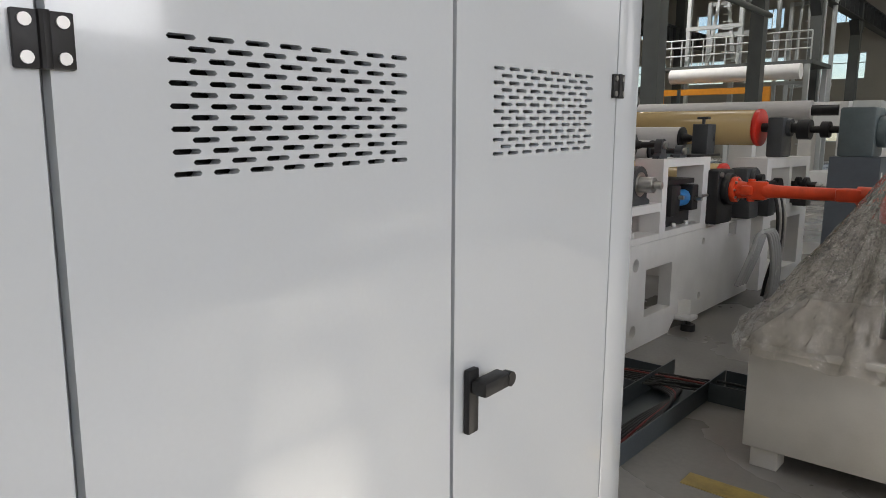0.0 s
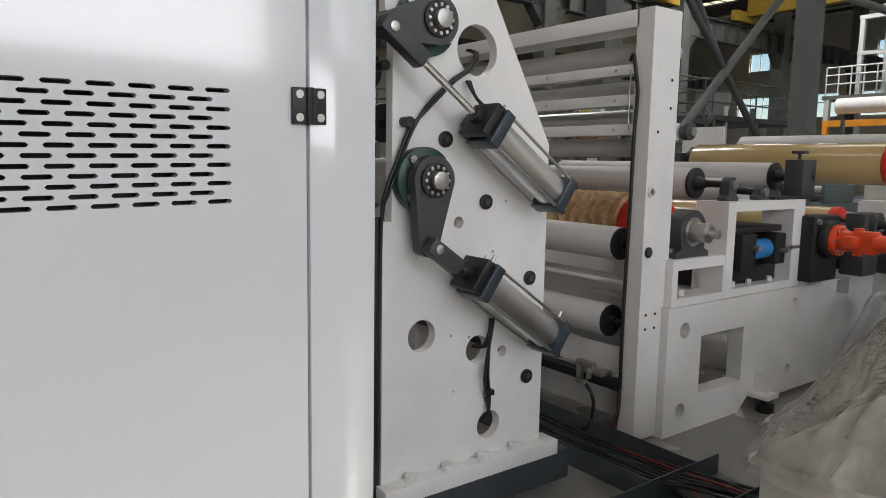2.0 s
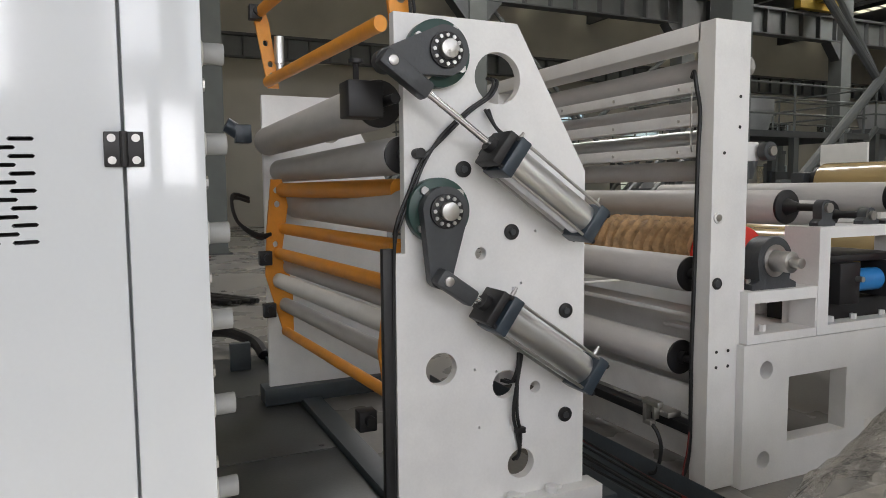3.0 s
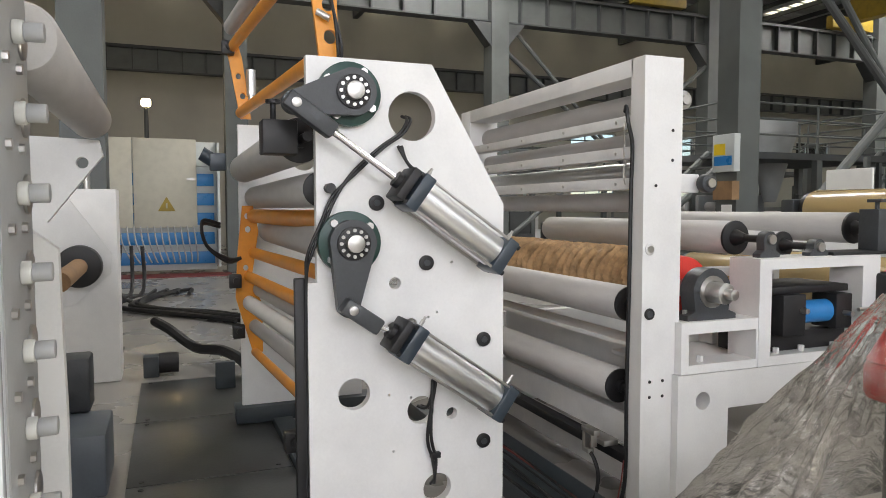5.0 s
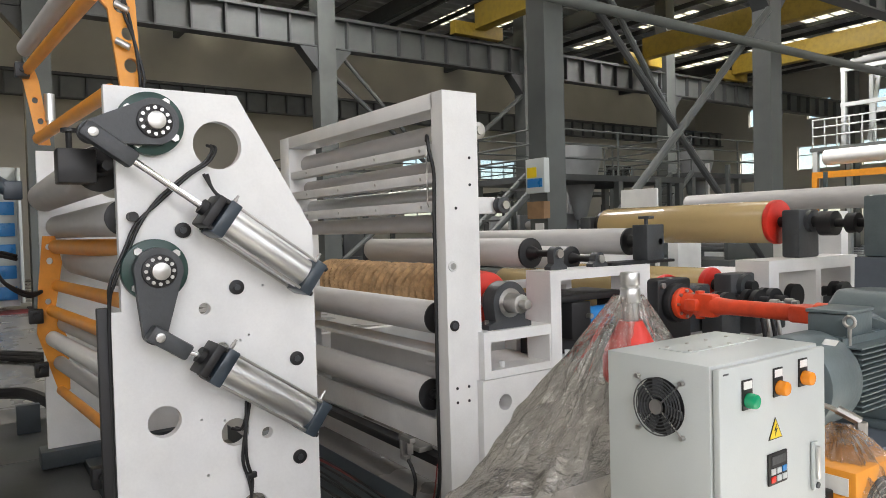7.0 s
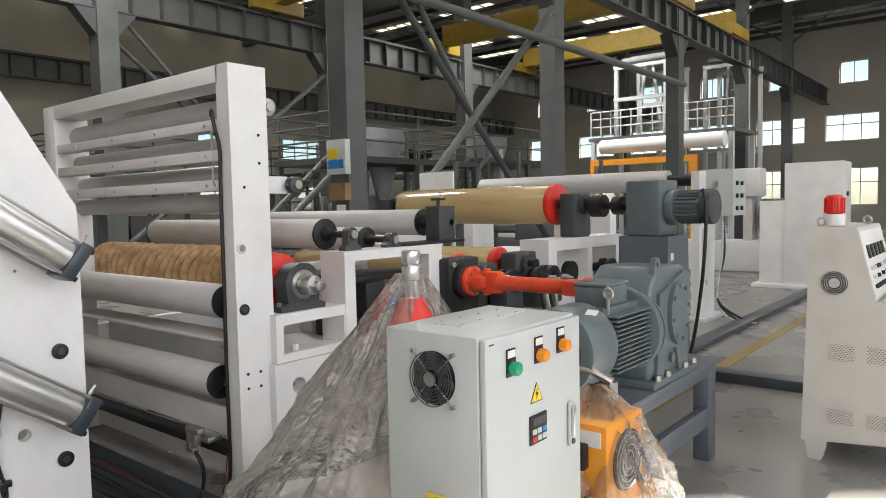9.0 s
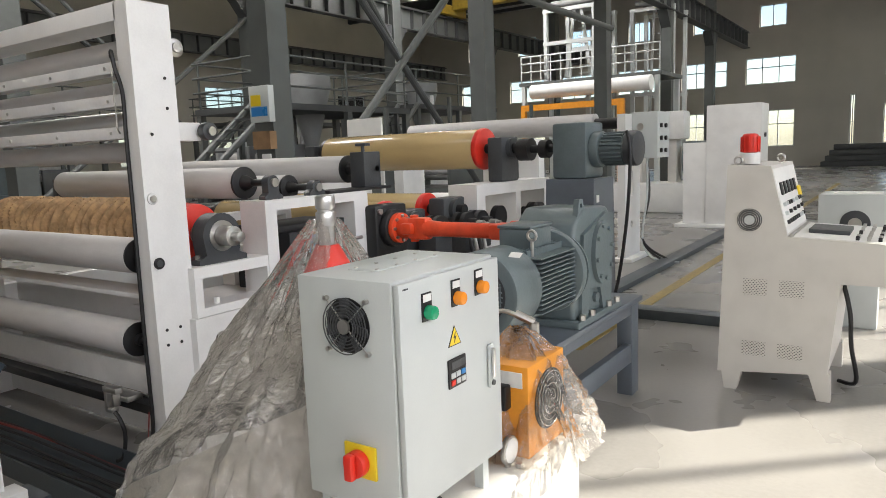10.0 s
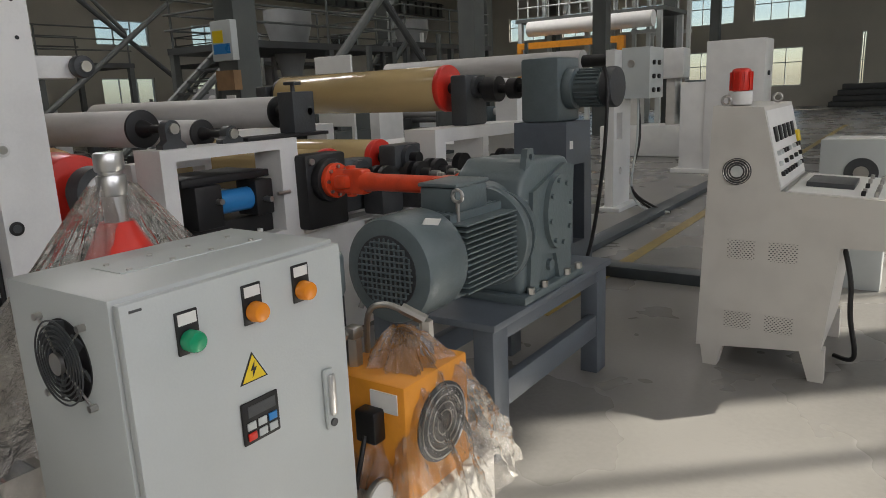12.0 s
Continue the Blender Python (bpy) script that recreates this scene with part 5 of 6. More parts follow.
for k in range(8):
    a = 2 * math.pi * k / 8 + 0.2
    part("cover_bolt", Shape().cyl((0.065, 6.24 + 0.105 * math.cos(a), 1.0 + 0.152 * math.sin(a)), (0.078, 6.24 + 0.105 * math.cos(a), 1.0 + 0.152 * math.sin(a)), 0.012, 6), MOTOR, gb)
part("gearbox_foot", Shape().box(-0.38, 5.90, 0.632, 0.06, 6.52, 0.67, 0.006), MOTOR, gb)
for y in (5.97, 6.10, 6.34, 6.47):
    part("foot_bolt", Shape().cyl((0.05, y, 0.67), (0.05, y, 0.70), 0.018, 6), STEEL, gb)
site((0.075, 0.135, 0.0), (-1.5, 6.25, 0), (0.96, 0.975, 1), 0.055)
shaft = thing("universal_shaft", "vermilion cardan shaft with flanged universal joints", "drive shaft", (-0.95, 6.28, 0.9))
SY, SZ = 6.28, 1.08
part("flange", Shape().cyl((-1.50, SY, SZ), (-1.46, SY, SZ), 0.105, 32, bevel=0.004), VERMILION, shaft)
for k in range(8):
    a = 2 * math.pi * k / 8
    part("flange_bolt", Shape().cyl((-1.46, SY + 0.085 * math.cos(a), SZ + 0.085 * math.sin(a)), (-1.445, SY + 0.085 * math.cos(a), SZ + 0.085 * math.sin(a)), 0.011, 6), STEEL, shaft)
part("yoke", Shape().cyl((-1.46, SY, SZ), (-1.34, SY, SZ), 0.075, 20, r2=0.06, bevel=0.01).box(-1.42, SY - 0.085, SZ - 0.04, -1.32, SY + 0.085, SZ + 0.04, 0.02), VERMILION, shaft)
part("cross", Shape().cyl((-1.35, SY, SZ - 0.09), (-1.35, SY, SZ + 0.09), 0.03, 16), VERMILION, shaft)
part("yoke", Shape().box(-1.38, SY - 0.045, SZ - 0.075, -1.22, SY + 0.045, SZ + 0.075, 0.02).cyl((-1.24, SY, SZ), (-1.12, SY, SZ), 0.06, 24, r2=0.05), VERMILION, shaft)
part("tube", Shape().cyl((-1.14, SY, SZ), (-0.66, SY, SZ), 0.05, 28), VERMILION, shaft)
part("yoke", Shape().box(-0.70, SY - 0.075, SZ - 0.05, -0.52, SY + 0.075, SZ + 0.05, 0.02).cyl((-0.56, SY, SZ), (-0.40, SY, SZ), 0.07, 24), VERMILION, shaft)
part("flange", Shape().cyl((-0.40, SY, SZ), (-0.34, SY, SZ), 0.10, 28, bevel=0.004), VERMILION, shaft)
blk = thing("bearing_housing", "black cast bearing housing at the shaft end", "bearing", (-1.6, 6.28, 0.79))
part("housing", Shape().box(-1.72, 6.12, 0.79, -1.56, 6.46, 1.24, 0.02).cyl((-1.56, SY, SZ), (-1.50, SY, SZ), 0.13, 32, bevel=0.006), BLACK, blk)
part("cap", Shape().cyl((-1.56, 6.16, 1.2), (-1.54, 6.16, 1.2), 0.02, 10), STEEL, blk)
# row of amber rolls with red ends and their bearings
def amber_roll(y, z, r, x1, support_z, lab):
    t = thing("amber_roll", lab, "roll", (-3, y, support_z), "amber film rolls")
    part("film_wrap", Shape().cyl((-4.0, y, z), (x1, y, z), r, 56, bevel=0.01), GOLD, t, "amber film wrap")
    part("end_cap", Shape().cyl((x1, y, z), (x1 + 0.06, y, z), r * 1.04, 48, bevel=0.015), RED, t, "red end cap")
    part("shaft", Shape().cyl((x1 + 0.06, y, z), (x1 + 0.42, y, z), 0.045, 20), BLACK, t)
    part("bearing", Shape().box(x1 + 0.16, y - 0.15, support_z, x1 + 0.32, y + 0.15, z + 0.10, 0.02).cyl((x1 + 0.32, y, z), (x1 + 0.36, y, z), 0.09, 28), CHARCOAL, t, "charcoal bearing block")
    part("far_cap", Shape().cyl((-4.06, y, z), (-4.0, y, z), r * 0.9, 40), BLACK, t)
    part("far_bearing", Shape().box(-4.3, y - 0.15, support_z, -4.14, y + 0.15, z + 0.1, 0.02), CHARCOAL, t)
    return t


amber_roll(8.2, 1.60, 0.185, -2.05, 1.30, "large amber film roll with red end caps")
amber_roll(6.75, 1.06, 0.16, -2.05, 0.815, "amber film roll with red ends low in the bed")
amber_roll(7.25, 1.12, 0.13, -2.02, 0.8, "narrow amber film roll with red ends")
st = thing("roll_stand", "white welded stand under the large amber roll", "machine frame", (-2, 8.2, 0))
for x0 in (-1.98, -4.35):
    part("side_frame", Shape().plate(rect(7.55, 0.0, 8.85, 1.30), [rect(7.68, 0.82, 8.2, 1.2), rect(8.28, 0.82, 8.74, 1.2), rect(7.75, 0.15, 8.65, 0.68)], "x", x0, x0 + 0.3), WHITE, st)
part("cross_beam", Shape().box(-4.05, 7.9, 0.5, -1.98, 8.1, 0.62), WHITE, st)
part("red_disc", Shape().cyl((-1.72, 7.9, 1.0), (-1.66, 7.9, 1.0), 0.1, 28), BLACK, st)
for x, y, z, r in ((-1.60, 6.85, 1.0, 0.11), (-1.55, 7.15, 1.02, 0.09), (-1.62, 7.45, 1.0, 0.1), (-1.62, 8.45, 1.0, 0.09)):
    v = thing("coupling", "black flexible shaft coupling with bright bolts", "coupling", (x, y, 0.8), "shaft couplings")
    part("hub", Shape().cyl((x - 0.14, y, z), (x + 0.14, y, z), r * 0.5, 20).cyl((x - 0.06, y, z), (x - 0.02, y, z), r, 24).cyl((x + 0.02, y, z), (x + 0.06, y, z), r, 24), BLACK, v)
    part("saddle", Shape().box(x - 0.1, y - r, 0.79, x + 0.08, y + r, z - r * 0.3, 0.02), CHARCOAL, v)
    part("nipple", Shape().cyl((x + 0.14, y, z), (x + 0.2, y, z), 0.03, 16).cyl((x + 0.2, y, z), (x + 0.24, y, z), 0.018, 12), STEEL, v)
g2 = thing("worm_gear_motor", "dark blue-grey worm gearbox with a finned motor on pedestal", "motor", (-0.8, 8.2, 0))
part("pedestal", Shape().plate([(7.95, 0.0), (8.45, 0.0), (8.40, 1.32), (8.0, 1.32)], [rect(8.1, 0.4, 8.3, 1.0)], "x", -1.15, -0.70), BENCH, g2)
part("gearbox", Shape().box(-1.10, 8.02, 1.32, -0.78, 8.38, 1.79, 0.025), MOTOR, g2)
part("flange", Shape().cyl((-0.78, 8.2, 1.56), (-0.70, 8.2, 1.56), 0.15, 36, bevel=0.01), MOTOR, g2)
part("motor_body", Shape().cyl((-0.70, 8.2, 1.56), (-0.48, 8.2, 1.56), 0.115, 32), MOTOR, g2)
for k in range(24):
    part("cooling_fin", Shape().box(-0.68, -0.003, 0.11, -0.50, 0.003, 0.14, 0, Matrix.Translation((0, 8.2, 1.56)) @ Matrix.Rotation(2 * math.pi * k / 24, 4, "X")), MOTOR, g2)
part("fan_cover", Shape().cyl((-0.48, 8.2, 1.56), (-0.38, 8.2, 1.56), 0.145, 36, bevel=0.02), CHARCOAL, g2)
part("drive_shaft", Shape().cyl((-1.62, 8.2, 1.58), (-1.10, 8.2, 1.58), 0.035, 18).cyl((-1.52, 8.2, 1.58), (-1.40, 8.2, 1.58), 0.1, 24).cyl((-1.30, 8.2, 1.58), (-1.22, 8.2, 1.58), 0.08, 24), BLACK, g2, "black drive shaft with couplings")
part("label", Shape().box(-0.70, 8.05, 1.12, -0.697, 8.1, 1.18), PAPER, g2)
cable("cable", [(-0.45, 8.1, 1.7), (-0.40, 8.05, 1.5), (-0.42, 8.0, 0.9), (-0.5, 7.9, 0.3), (-0.7, 7.8, 0.05)], 0.014, RUBBER, g2)
g2.location.x -= 0.1
# clear hoses by the end of the bed
hs = thing("coolant_hose", "bundle of clear grey hoses looped off the bed", "hose", (-1.4, 6.8, 0.1))
for k in range(4):
    o = 0.06 * k
    cable("hose", [(-1.46, 6.4 + o, 0.25), (-1.40, 6.5 + o, 0.5), (-1.38, 6.62 + o, 0.68), (-1.36, 6.8 + o, 0.66), (-1.36, 6.95 + o, 0.4), (-1.4, 7.05 + o, 0.12), (-1.45, 7.1 + o, 0.03)], 0.02, HOSE, hs)
    cable("pipe", [(-1.40, 7.0 + o, 1.0), (-1.36, 7.0 + o, 0.8), (-1.38, 7.05 + o, 0.5), (-1.45, 7.08 + o, 0.2), (-1.48, 7.1 + o, 0.05)], 0.016, STEEL if k % 2 else RUBBER, hs)

# ---------------------------------------------------------------- operator console
site((0.068, 0.12, 0), (0.46, 7.1, 0), (1.03, 1.03, 1))
con = thing("operator_console", "cream steel operator console with sloped switch panel", "console", (0.9, 7.4, 0))
CY0, CY1 = 7.10, 7.95
profile = [(0.46, 0.11), (1.07, 0.17), (1.12, 0.73), (1.39, 0.73), (1.41, 0.97), (0.84, 1.0), (0.74, 1.43), (0.50, 1.44)]
part("body", Shape().plate(profile, [], "y", CY0, CY1), CREAM, con)
for x, y in ((0.50, CY0), (1.0, CY0), (0.50, CY1 - 0.08), (1.0, CY1 - 0.08)):
    part("foot", Shape().plate([(x, 0.0), (x + 0.07, 0.0), (x + 0.11, 0.17), (x - 0.02, 0.12)] if x < 0.8 else [(x + 0.02, 0.0), (x + 0.09, 0.0), (x + 0.085, 0.18), (x - 0.03, 0.165)], [], "y", y + 0.004, y + 0.08), CREAM, con)
for x0, x1, z0, z1 in ((0.60, 0.74, 0.63, 0.73), (0.80, 0.94, 0.63, 0.73), (0.60, 0.74, 0.24, 0.33), (0.80, 0.94, 0.24, 0.33)):
    v = part("vent", Shape().plate(rect(x0 - 0.004, z0 - 0.006, x1 + 0.004, z1 + 0.006), [slot(a[0][0] - 0.003, a[3][0], a[2][1], 0.0055) for a in slot_field(x0, x1, z0, z1, 10, 8)], "y", CY0 - 0.003, CY0 - 0.001), CREAM, con, "slotted vent")
    # black sheet laid on the solid body gives the slots a shaded inside
    part("vent_shade", Shape().box(x0, CY0 - 0.001, z0, x1, CY0 + 0.001, z1), BLACK, v)
f_ = part("fan_opening", Shape().cyl((0.63, CY0 - 0.006, 1.10), (0.63, CY0, 1.10), 0.07, 32), CHARCOAL, con, "dark round fan opening")
part("fan_hub", Shape().cyl((0.63, CY0 - 0.009, 1.10), (0.63, CY0 - 0.006, 1.10), 0.03, 24), PALE, f_)
for r in (0.04, 0.052, 0.064):
    part("guard_ring", Shape().tube([(0.63 + r * math.cos(a * math.pi / 8), CY0 - 0.008, 1.10 + r * math.sin(a * math.pi / 8)) for a in range(17)], 0.0018, 5), STEEL, f_)
lampz = 1.44
lamp = part("beacon", Shape().cyl((0.60, CY0 + 0.14, lampz), (0.60, CY0 + 0.14, lampz + 0.07), 0.058, 28, bevel=0.004), PAPER, con, "red rotating beacon on a white base")
part("dome", Shape().cyl((0.60, CY0 + 0.14, lampz + 0.07), (0.60, CY0 + 0.14, lampz + 0.19), 0.055, 28, r2=0.047, bevel=0.02), RED, lamp, "red plastic dome")
for k in range(12):
    a = 2 * math.pi * k / 12
    part("rib", Shape().box(0.05, -0.003, lampz + 0.075, 0.057, 0.003, lampz + 0.17, 0, Matrix.Translation((0.60, CY0 + 0.14, 0)) @ Matrix.Rotation(a, 4, "Z")), RED, lamp)
for x in (0.55, 0.72):
    part("lifting_eye", Shape().tube([(x + 0.022 * math.cos(a * math.pi / 6), CY0 + (0.06 if x < 0.6 else 0.5), 1.465 + 0.022 * math.sin(a * math.pi / 6)) for a in range(13)], 0.007, 8), STEEL, con, "steel lifting eye")
# sloped panel and desk: frames of reference for their switches
pa, pb_ = Vector((0.84, 0, 1.0)), Vector((0.74, 0, 1.43))
vv = (pb_ - pa).normalized()
nn = Vector((vv.z, 0, -vv.x))
PM = Matrix(((0, vv.x, nn.x, pa.x), (1, 0, 0, CY0), (0, vv.z, nn.z, pa.z), (0, 0, 0, 1)))
panel = part("switch_panel", Shape().box(0.02, 0.02, 0.0, 0.83, 0.42, 0.004, 0.001, PM), PAPER, con, "white switch panel")
rnd = random.Random(5)
for k in range(5):
    part("meter", Shape().box(0.10 + 0.13 * k, 0.25, 0.004, 0.17 + 0.13 * k, 0.33, 0.012, 0.002, PM), BLACK, panel)
for k in range(9):
    for j in range(3):
        if rnd.random() < 0.8:
            part("switch", Shape().box(0.08 + 0.08 * k, 0.07 + 0.055 * j, 0.004, 0.105 + 0.08 * k, 0.095 + 0.055 * j, 0.022, 0.004, PM), BLACK if rnd.random() < 0.85 else PALE, panel)
part("yellow_tag", Shape().box(0.74, 0.20, 0.004, 0.83, 0.27, 0.016, 0.002, PM), YELLOW, panel, "yellow tag")
DM = Matrix.Translation((0.84, CY0, 1.0)) @ Matrix.Rotation(math.atan2(0.03, 0.57), 4, "Y")
desk = part("desk_panel", Shape().box(0.03, 0.03, 0.0, 0.52, 0.82, 0.004, 0.001, DM), PAPER, con, "white desk panel with switches")
part("screen", Shape().box(0.08, 0.25, 0.004, 0.30, 0.55, 0.03, 0.004, DM), CHARCOAL, desk, "dark touch screen")
for k in range(8):
    for j in range(3):
        if rnd.random() < 0.7:
            part("switch", Shape().box(0.34 + 0.055 * j, 0.06 + 0.095 * k, 0.004, 0.36 + 0.055 * j, 0.08 + 0.095 * k, 0.03, 0.004, DM), BLACK if rnd.random() < 0.6 else STEEL, desk)
part("desk_frame", Shape().box(0.0, 0.0, 0.0, 0.02, 0.85, 0.006, 0, DM), STEEL, con)
part("desk_frame", Shape().box(0.545, 0.0, 0.0, 0.565, 0.85, 0.006, 0, DM), STEEL, con)
for y in (7.35, 7.6):
    part("door_handle", Shape().box(1.39, y, 0.78, 1.43, y + 0.09, 0.9, 0.01), BLACK, con)
cable("cable", [(1.12, 7.35, 0.68), (1.16, 7.34, 0.5), (1.17, 7.36, 0.3), (1.2, 7.4, 0.06), (1.1, 7.5, 0.02)], 0.013, RUBBER, con)
site((0.13, -0.05, 0))
con2 = thing("control_box", "pale box with round fan beyond the console", "control box", (1.05, 9.2, 0))
part("body", Shape().box(0.75, 9.2, 0.45, 1.30, 9.6, 1.12, 0.006), PALE, con2)
part("stand", Shape().box(0.85, 9.25, 0.0, 1.2, 9.55, 0.45, 0.006), PALE, con2)
part("fan_opening", Shape().cyl((1.02, 9.19, 0.88), (1.02, 9.2, 0.88), 0.11, 28), CHARCOAL, con2)
part("fan_hub", Shape().cyl((1.02, 9.18, 0.88), (1.02, 9.19, 0.88), 0.05, 20), STEEL, con2)
solo("paper", Shape().box(0.85, 9.25, 1.12, 1.2, 9.5, 1.125), PAPER, "loose white paper on the grey box", "paper")

# ---------------------------------------------------------------- floor trunking and cables
site((0, 0.1, 0))
tr = thing("cable_trunking", "dark grey sheet steel cable trunking on the floor", "cable trunking", (-1, 4.1, 0))
def channel(x0, y0, x1, y1):
    """An open channel of sheet steel along x or y."""
    base = part("channel", Shape().box(x0, y0, 0.0, x1, y1, 0.006), TRAY, tr)
    if abs(x1 - x0) > abs(y1 - y0):
        sides = ((x0, y0, x1, y0 + 0.006), (x0, y1 - 0.006, x1, y1))
    else:
        sides = ((x0, y0, x0 + 0.006, y1), (x1 - 0.006, y0, x1, y1))
    for a, b, c, d in sides:
        part("side_wall", Shape().box(a, b, 0.006, c, d, 0.11), TRAY, base)
    return base


channel(-4.0, 4.05, -1.15, 4.42)
channel(-1.144, 3.2, -0.82, 4.6)
channel(-0.814, 4.3, -0.45, 4.6)
for k in range(8):
    r_ = random.Random(k)
    y = 4.12 + 0.034 * k
    cable("cable", [(-3.6, y, 0.03), (-2.6, y + r_.uniform(-0.03, 0.03), 0.04 + 0.004 * k), (-1.7, y + r_.uniform(-0.03, 0.03), 0.05), (-1.2, y - 0.02, 0.08), (-0.95, 4.35 + r_.uniform(-0.1, 0.1), 0.05 + 0.005 * k), (-0.7, 4.42 + r_.uniform(-0.08, 0.08), 0.05 + 0.004 * k), (-0.5, 4.45, 0.05)], 0.0075, COPPER if k == 6 else RUBBER, tr)
for k in range(8):
    cable("cable", [(-0.85 - 0.02 * k, 3.3, 0.02), (-0.88 - 0.015 * k, 3.7, 0.03), (-0.95, 4.1 + 0.02 * k, 0.05), (-1.2, 4.2 + 0.01 * k, 0.06)], 0.01, COPPER if k == 3 else RUBBER, tr)
site((0.2, -0.12, 0))
tr2 = thing("cable_trunking", "dark grey trunking across the floor by the bench", "cable trunking", (0, 8, 0))
part("cover", Shape().box(-2.0, 8.9, 0.0, 0.5, 9.1, 0.09, 0.004), TRAY, tr2)
part("cover", Shape().box(-1.45, 9.1, 0.0, -1.25, 16, 0.06, 0.004), TRAY, tr2)
part("connector", Shape().box(0.2, 8.86, 0.0, 0.36, 9.14, 0.16, 0.01), BLACK, tr2)

# ---------------------------------------------------------------- behind the nip unit: unwinder, cabinets, hoses
site((0, 0.43, 0))
uw = thing("unwinder", "white machine side frame with a clutch disc", "machine", (-5.6, 0.9, 0))
part("side_frame", Shape().box(-6.3, -0.6, 0.0, -5.88, 1.56, 1.80, 0.01), WHITE, uw)
part("cover_plate", Shape().plate([(0.6, 0.6), (1.2, 0.75), (1.5, 1.02), (1.52, 1.2), (1.15, 1.74), (0.6, 1.78)], [], "x", -5.88, -5.85), WHITE, uw)
part("clutch_disc", Shape().cyl((-5.85, 1.25, 1.1), (-5.70, 1.25, 1.1), 0.19, 36, bevel=0.02), BLACK, uw, "black clutch disc")
part("core_shaft", Shape().cyl((-5.7, 1.25, 1.1), (-4.5, 1.25, 1.08), 0.075, 28), CARD, uw, "brown cardboard core on a shaft")
part("lifting_bolt", Shape().cyl((-6.1, 1.3, 1.80), (-6.1, 1.3, 1.95), 0.03, 12), STEEL, uw)
site()
uf = thing("winder_frame", "white winder side plate with covered roll", "machine", (-1.6, 1.6, 0))
part("side_plate", Shape().plate([(0.2, 0.0), (2.13, 0.0), (2.13, 1.0), (2.12, 1.5), (2.0, 1.6), (0.2, 1.6)], [], "x", -1.15, -1.10), WHITE, uf)
part("top_arm", Shape().plate([(0.4, 1.5), (1.85, 1.55), (2.12, 1.9), (2.1, 1.98), (1.6, 2.0), (0.4, 2.2)], [circle(2.02, 1.86, 0.03)], "x", -2.9, -2.84), WHITE, uf)
part("leg", Shape().box(-2.9, 0.4, 0.0, -2.84, 0.8, 1.50), WHITE, uf)
part("roll", Shape().cyl((-2.8, 2.07, 2.08), (-0.9, 2.07, 2.08), 0.1, 40, bevel=0.03), ROLLER, uf, "roll under a pale cover")
site((-0.45, 0.36, 0))
gm = thing("gear_motor", "slate blue geared motor low beside the deck", "motor", (-2.7, 1.5, 0))
part("frame", Shape().box(-3.1, 1.30, 0.0, -2.55, 1.72, 0.36, 0.02), BENCH, gm)
part("head", Shape().box(-3.3, 1.38, 0.36, -3.05, 1.6, 0.7, 0.02), CHARCOAL, gm)
site((-0.6, 1.07, 0))
bc = thing("switch_cabinet", "beige switch cabinet with its door open on blue racks", "cabinet", (-16.3, 1, 0))
part("body", Shape().box(-17.0, -0.3, 0.1, -16.5, 2.5, 3.25, 0.01), PALE, bc)
part("door", Shape().box(-16.45, -0.2, 1.15, -16.38, 0.6, 3.3, 0.01), BEIGE, bc, "beige door")
dr_ = part("door", Shape().box(-16.45, 0.62, 1.15, -16.38, 2.05, 3.3, 0.01), BEIGE, bc, "beige door with a warning triangle")
part("warning_sign", Shape().plate([(1.15, 1.55), (1.55, 1.55), (1.35, 1.9)], [rect(1.33, 1.62, 1.37, 1.75)], "x", -16.38, -16.37), CRANE, dr_)
part("handle", Shape().box(-16.38, 1.82, 2.3, -16.34, 2.0, 2.36), STEEL, dr_)
for k in range(6):
    part("rack", Shape().box(-16.5, -0.2, 0.25 + 0.48 * k, -16.44, 2.45, 0.55 + 0.48 * k, 0.01), BLUE if k < 5 else PALE, bc, "blue rack row")
for k in range(12):
    cable("wire", [(-16.4, 0.3 + 0.15 * k, 1.2), (-16.3, 0.35 + 0.15 * k, 0.8), (-16.35, 0.5 + 0.14 * k, 0.45), (-16.4, 0.6 + 0.13 * k, 0.3)], 0.02, HOSE, bc)
part("leaf", Shape().box(-16.5, 2.5, 0.2, -15.9, 2.56, 3.2, 0.01), PALE, bc, "open pale cabinet leaf")
part("red_mat", Shape().box(-16.5, -0.6, 0.0, -15.6, 2.8, 0.02), COPPER, bc, "red floor mat")
site((-0.59, 0.57, 0))
hb = thing("floor_hose", "thick black hoses and cables lying on the floor", "hose", (-7, 2, 0))
for k in range(7):
    r_ = random.Random(30 + k)
    cable("hose", [(-13 + k * 0.2, 1.0 + 0.2 * k, 0.9 if k < 3 else 0.05), (-12.4, 1.0 + 0.2 * k, 0.06), (-10.5, 1.4 + r_.uniform(-0.4, 0.4), 0.05), (-9.2, 2.2 + r_.uniform(-0.3, 0.3), 0.05), (-8.2, 2.9 + r_.uniform(-0.2, 0.2), 0.05)], 0.035, RUBBER, hb)
cable("hose", [(-6.6, 1.7, 0.35), (-6.3, 1.85, 0.3), (-6.0, 2.1, 0.14), (-5.6, 2.35, 0.16), (-5.0, 2.5, 0.16), (-4.8, 2.55, 0.08)], 0.055, RUBBER, hb, "thick black corrugated hose")
site((-0.74, 1.33, 0))
solo("lamp_bulb", Shape().cyl((-20.0, 0.6, 4.55), (-20.0, 0.6, 4.75), 0.13, 16, bevel=0.05), LAMP_ON, "small lit warm lamp on a post", "lamp")
solo("lamp_post", Shape().cyl((-20.0, 0.6, 0.0), (-20.0, 0.6, 4.55), 0.06, 12), HALL_DARK, "thin dark steel lamp post", "post")

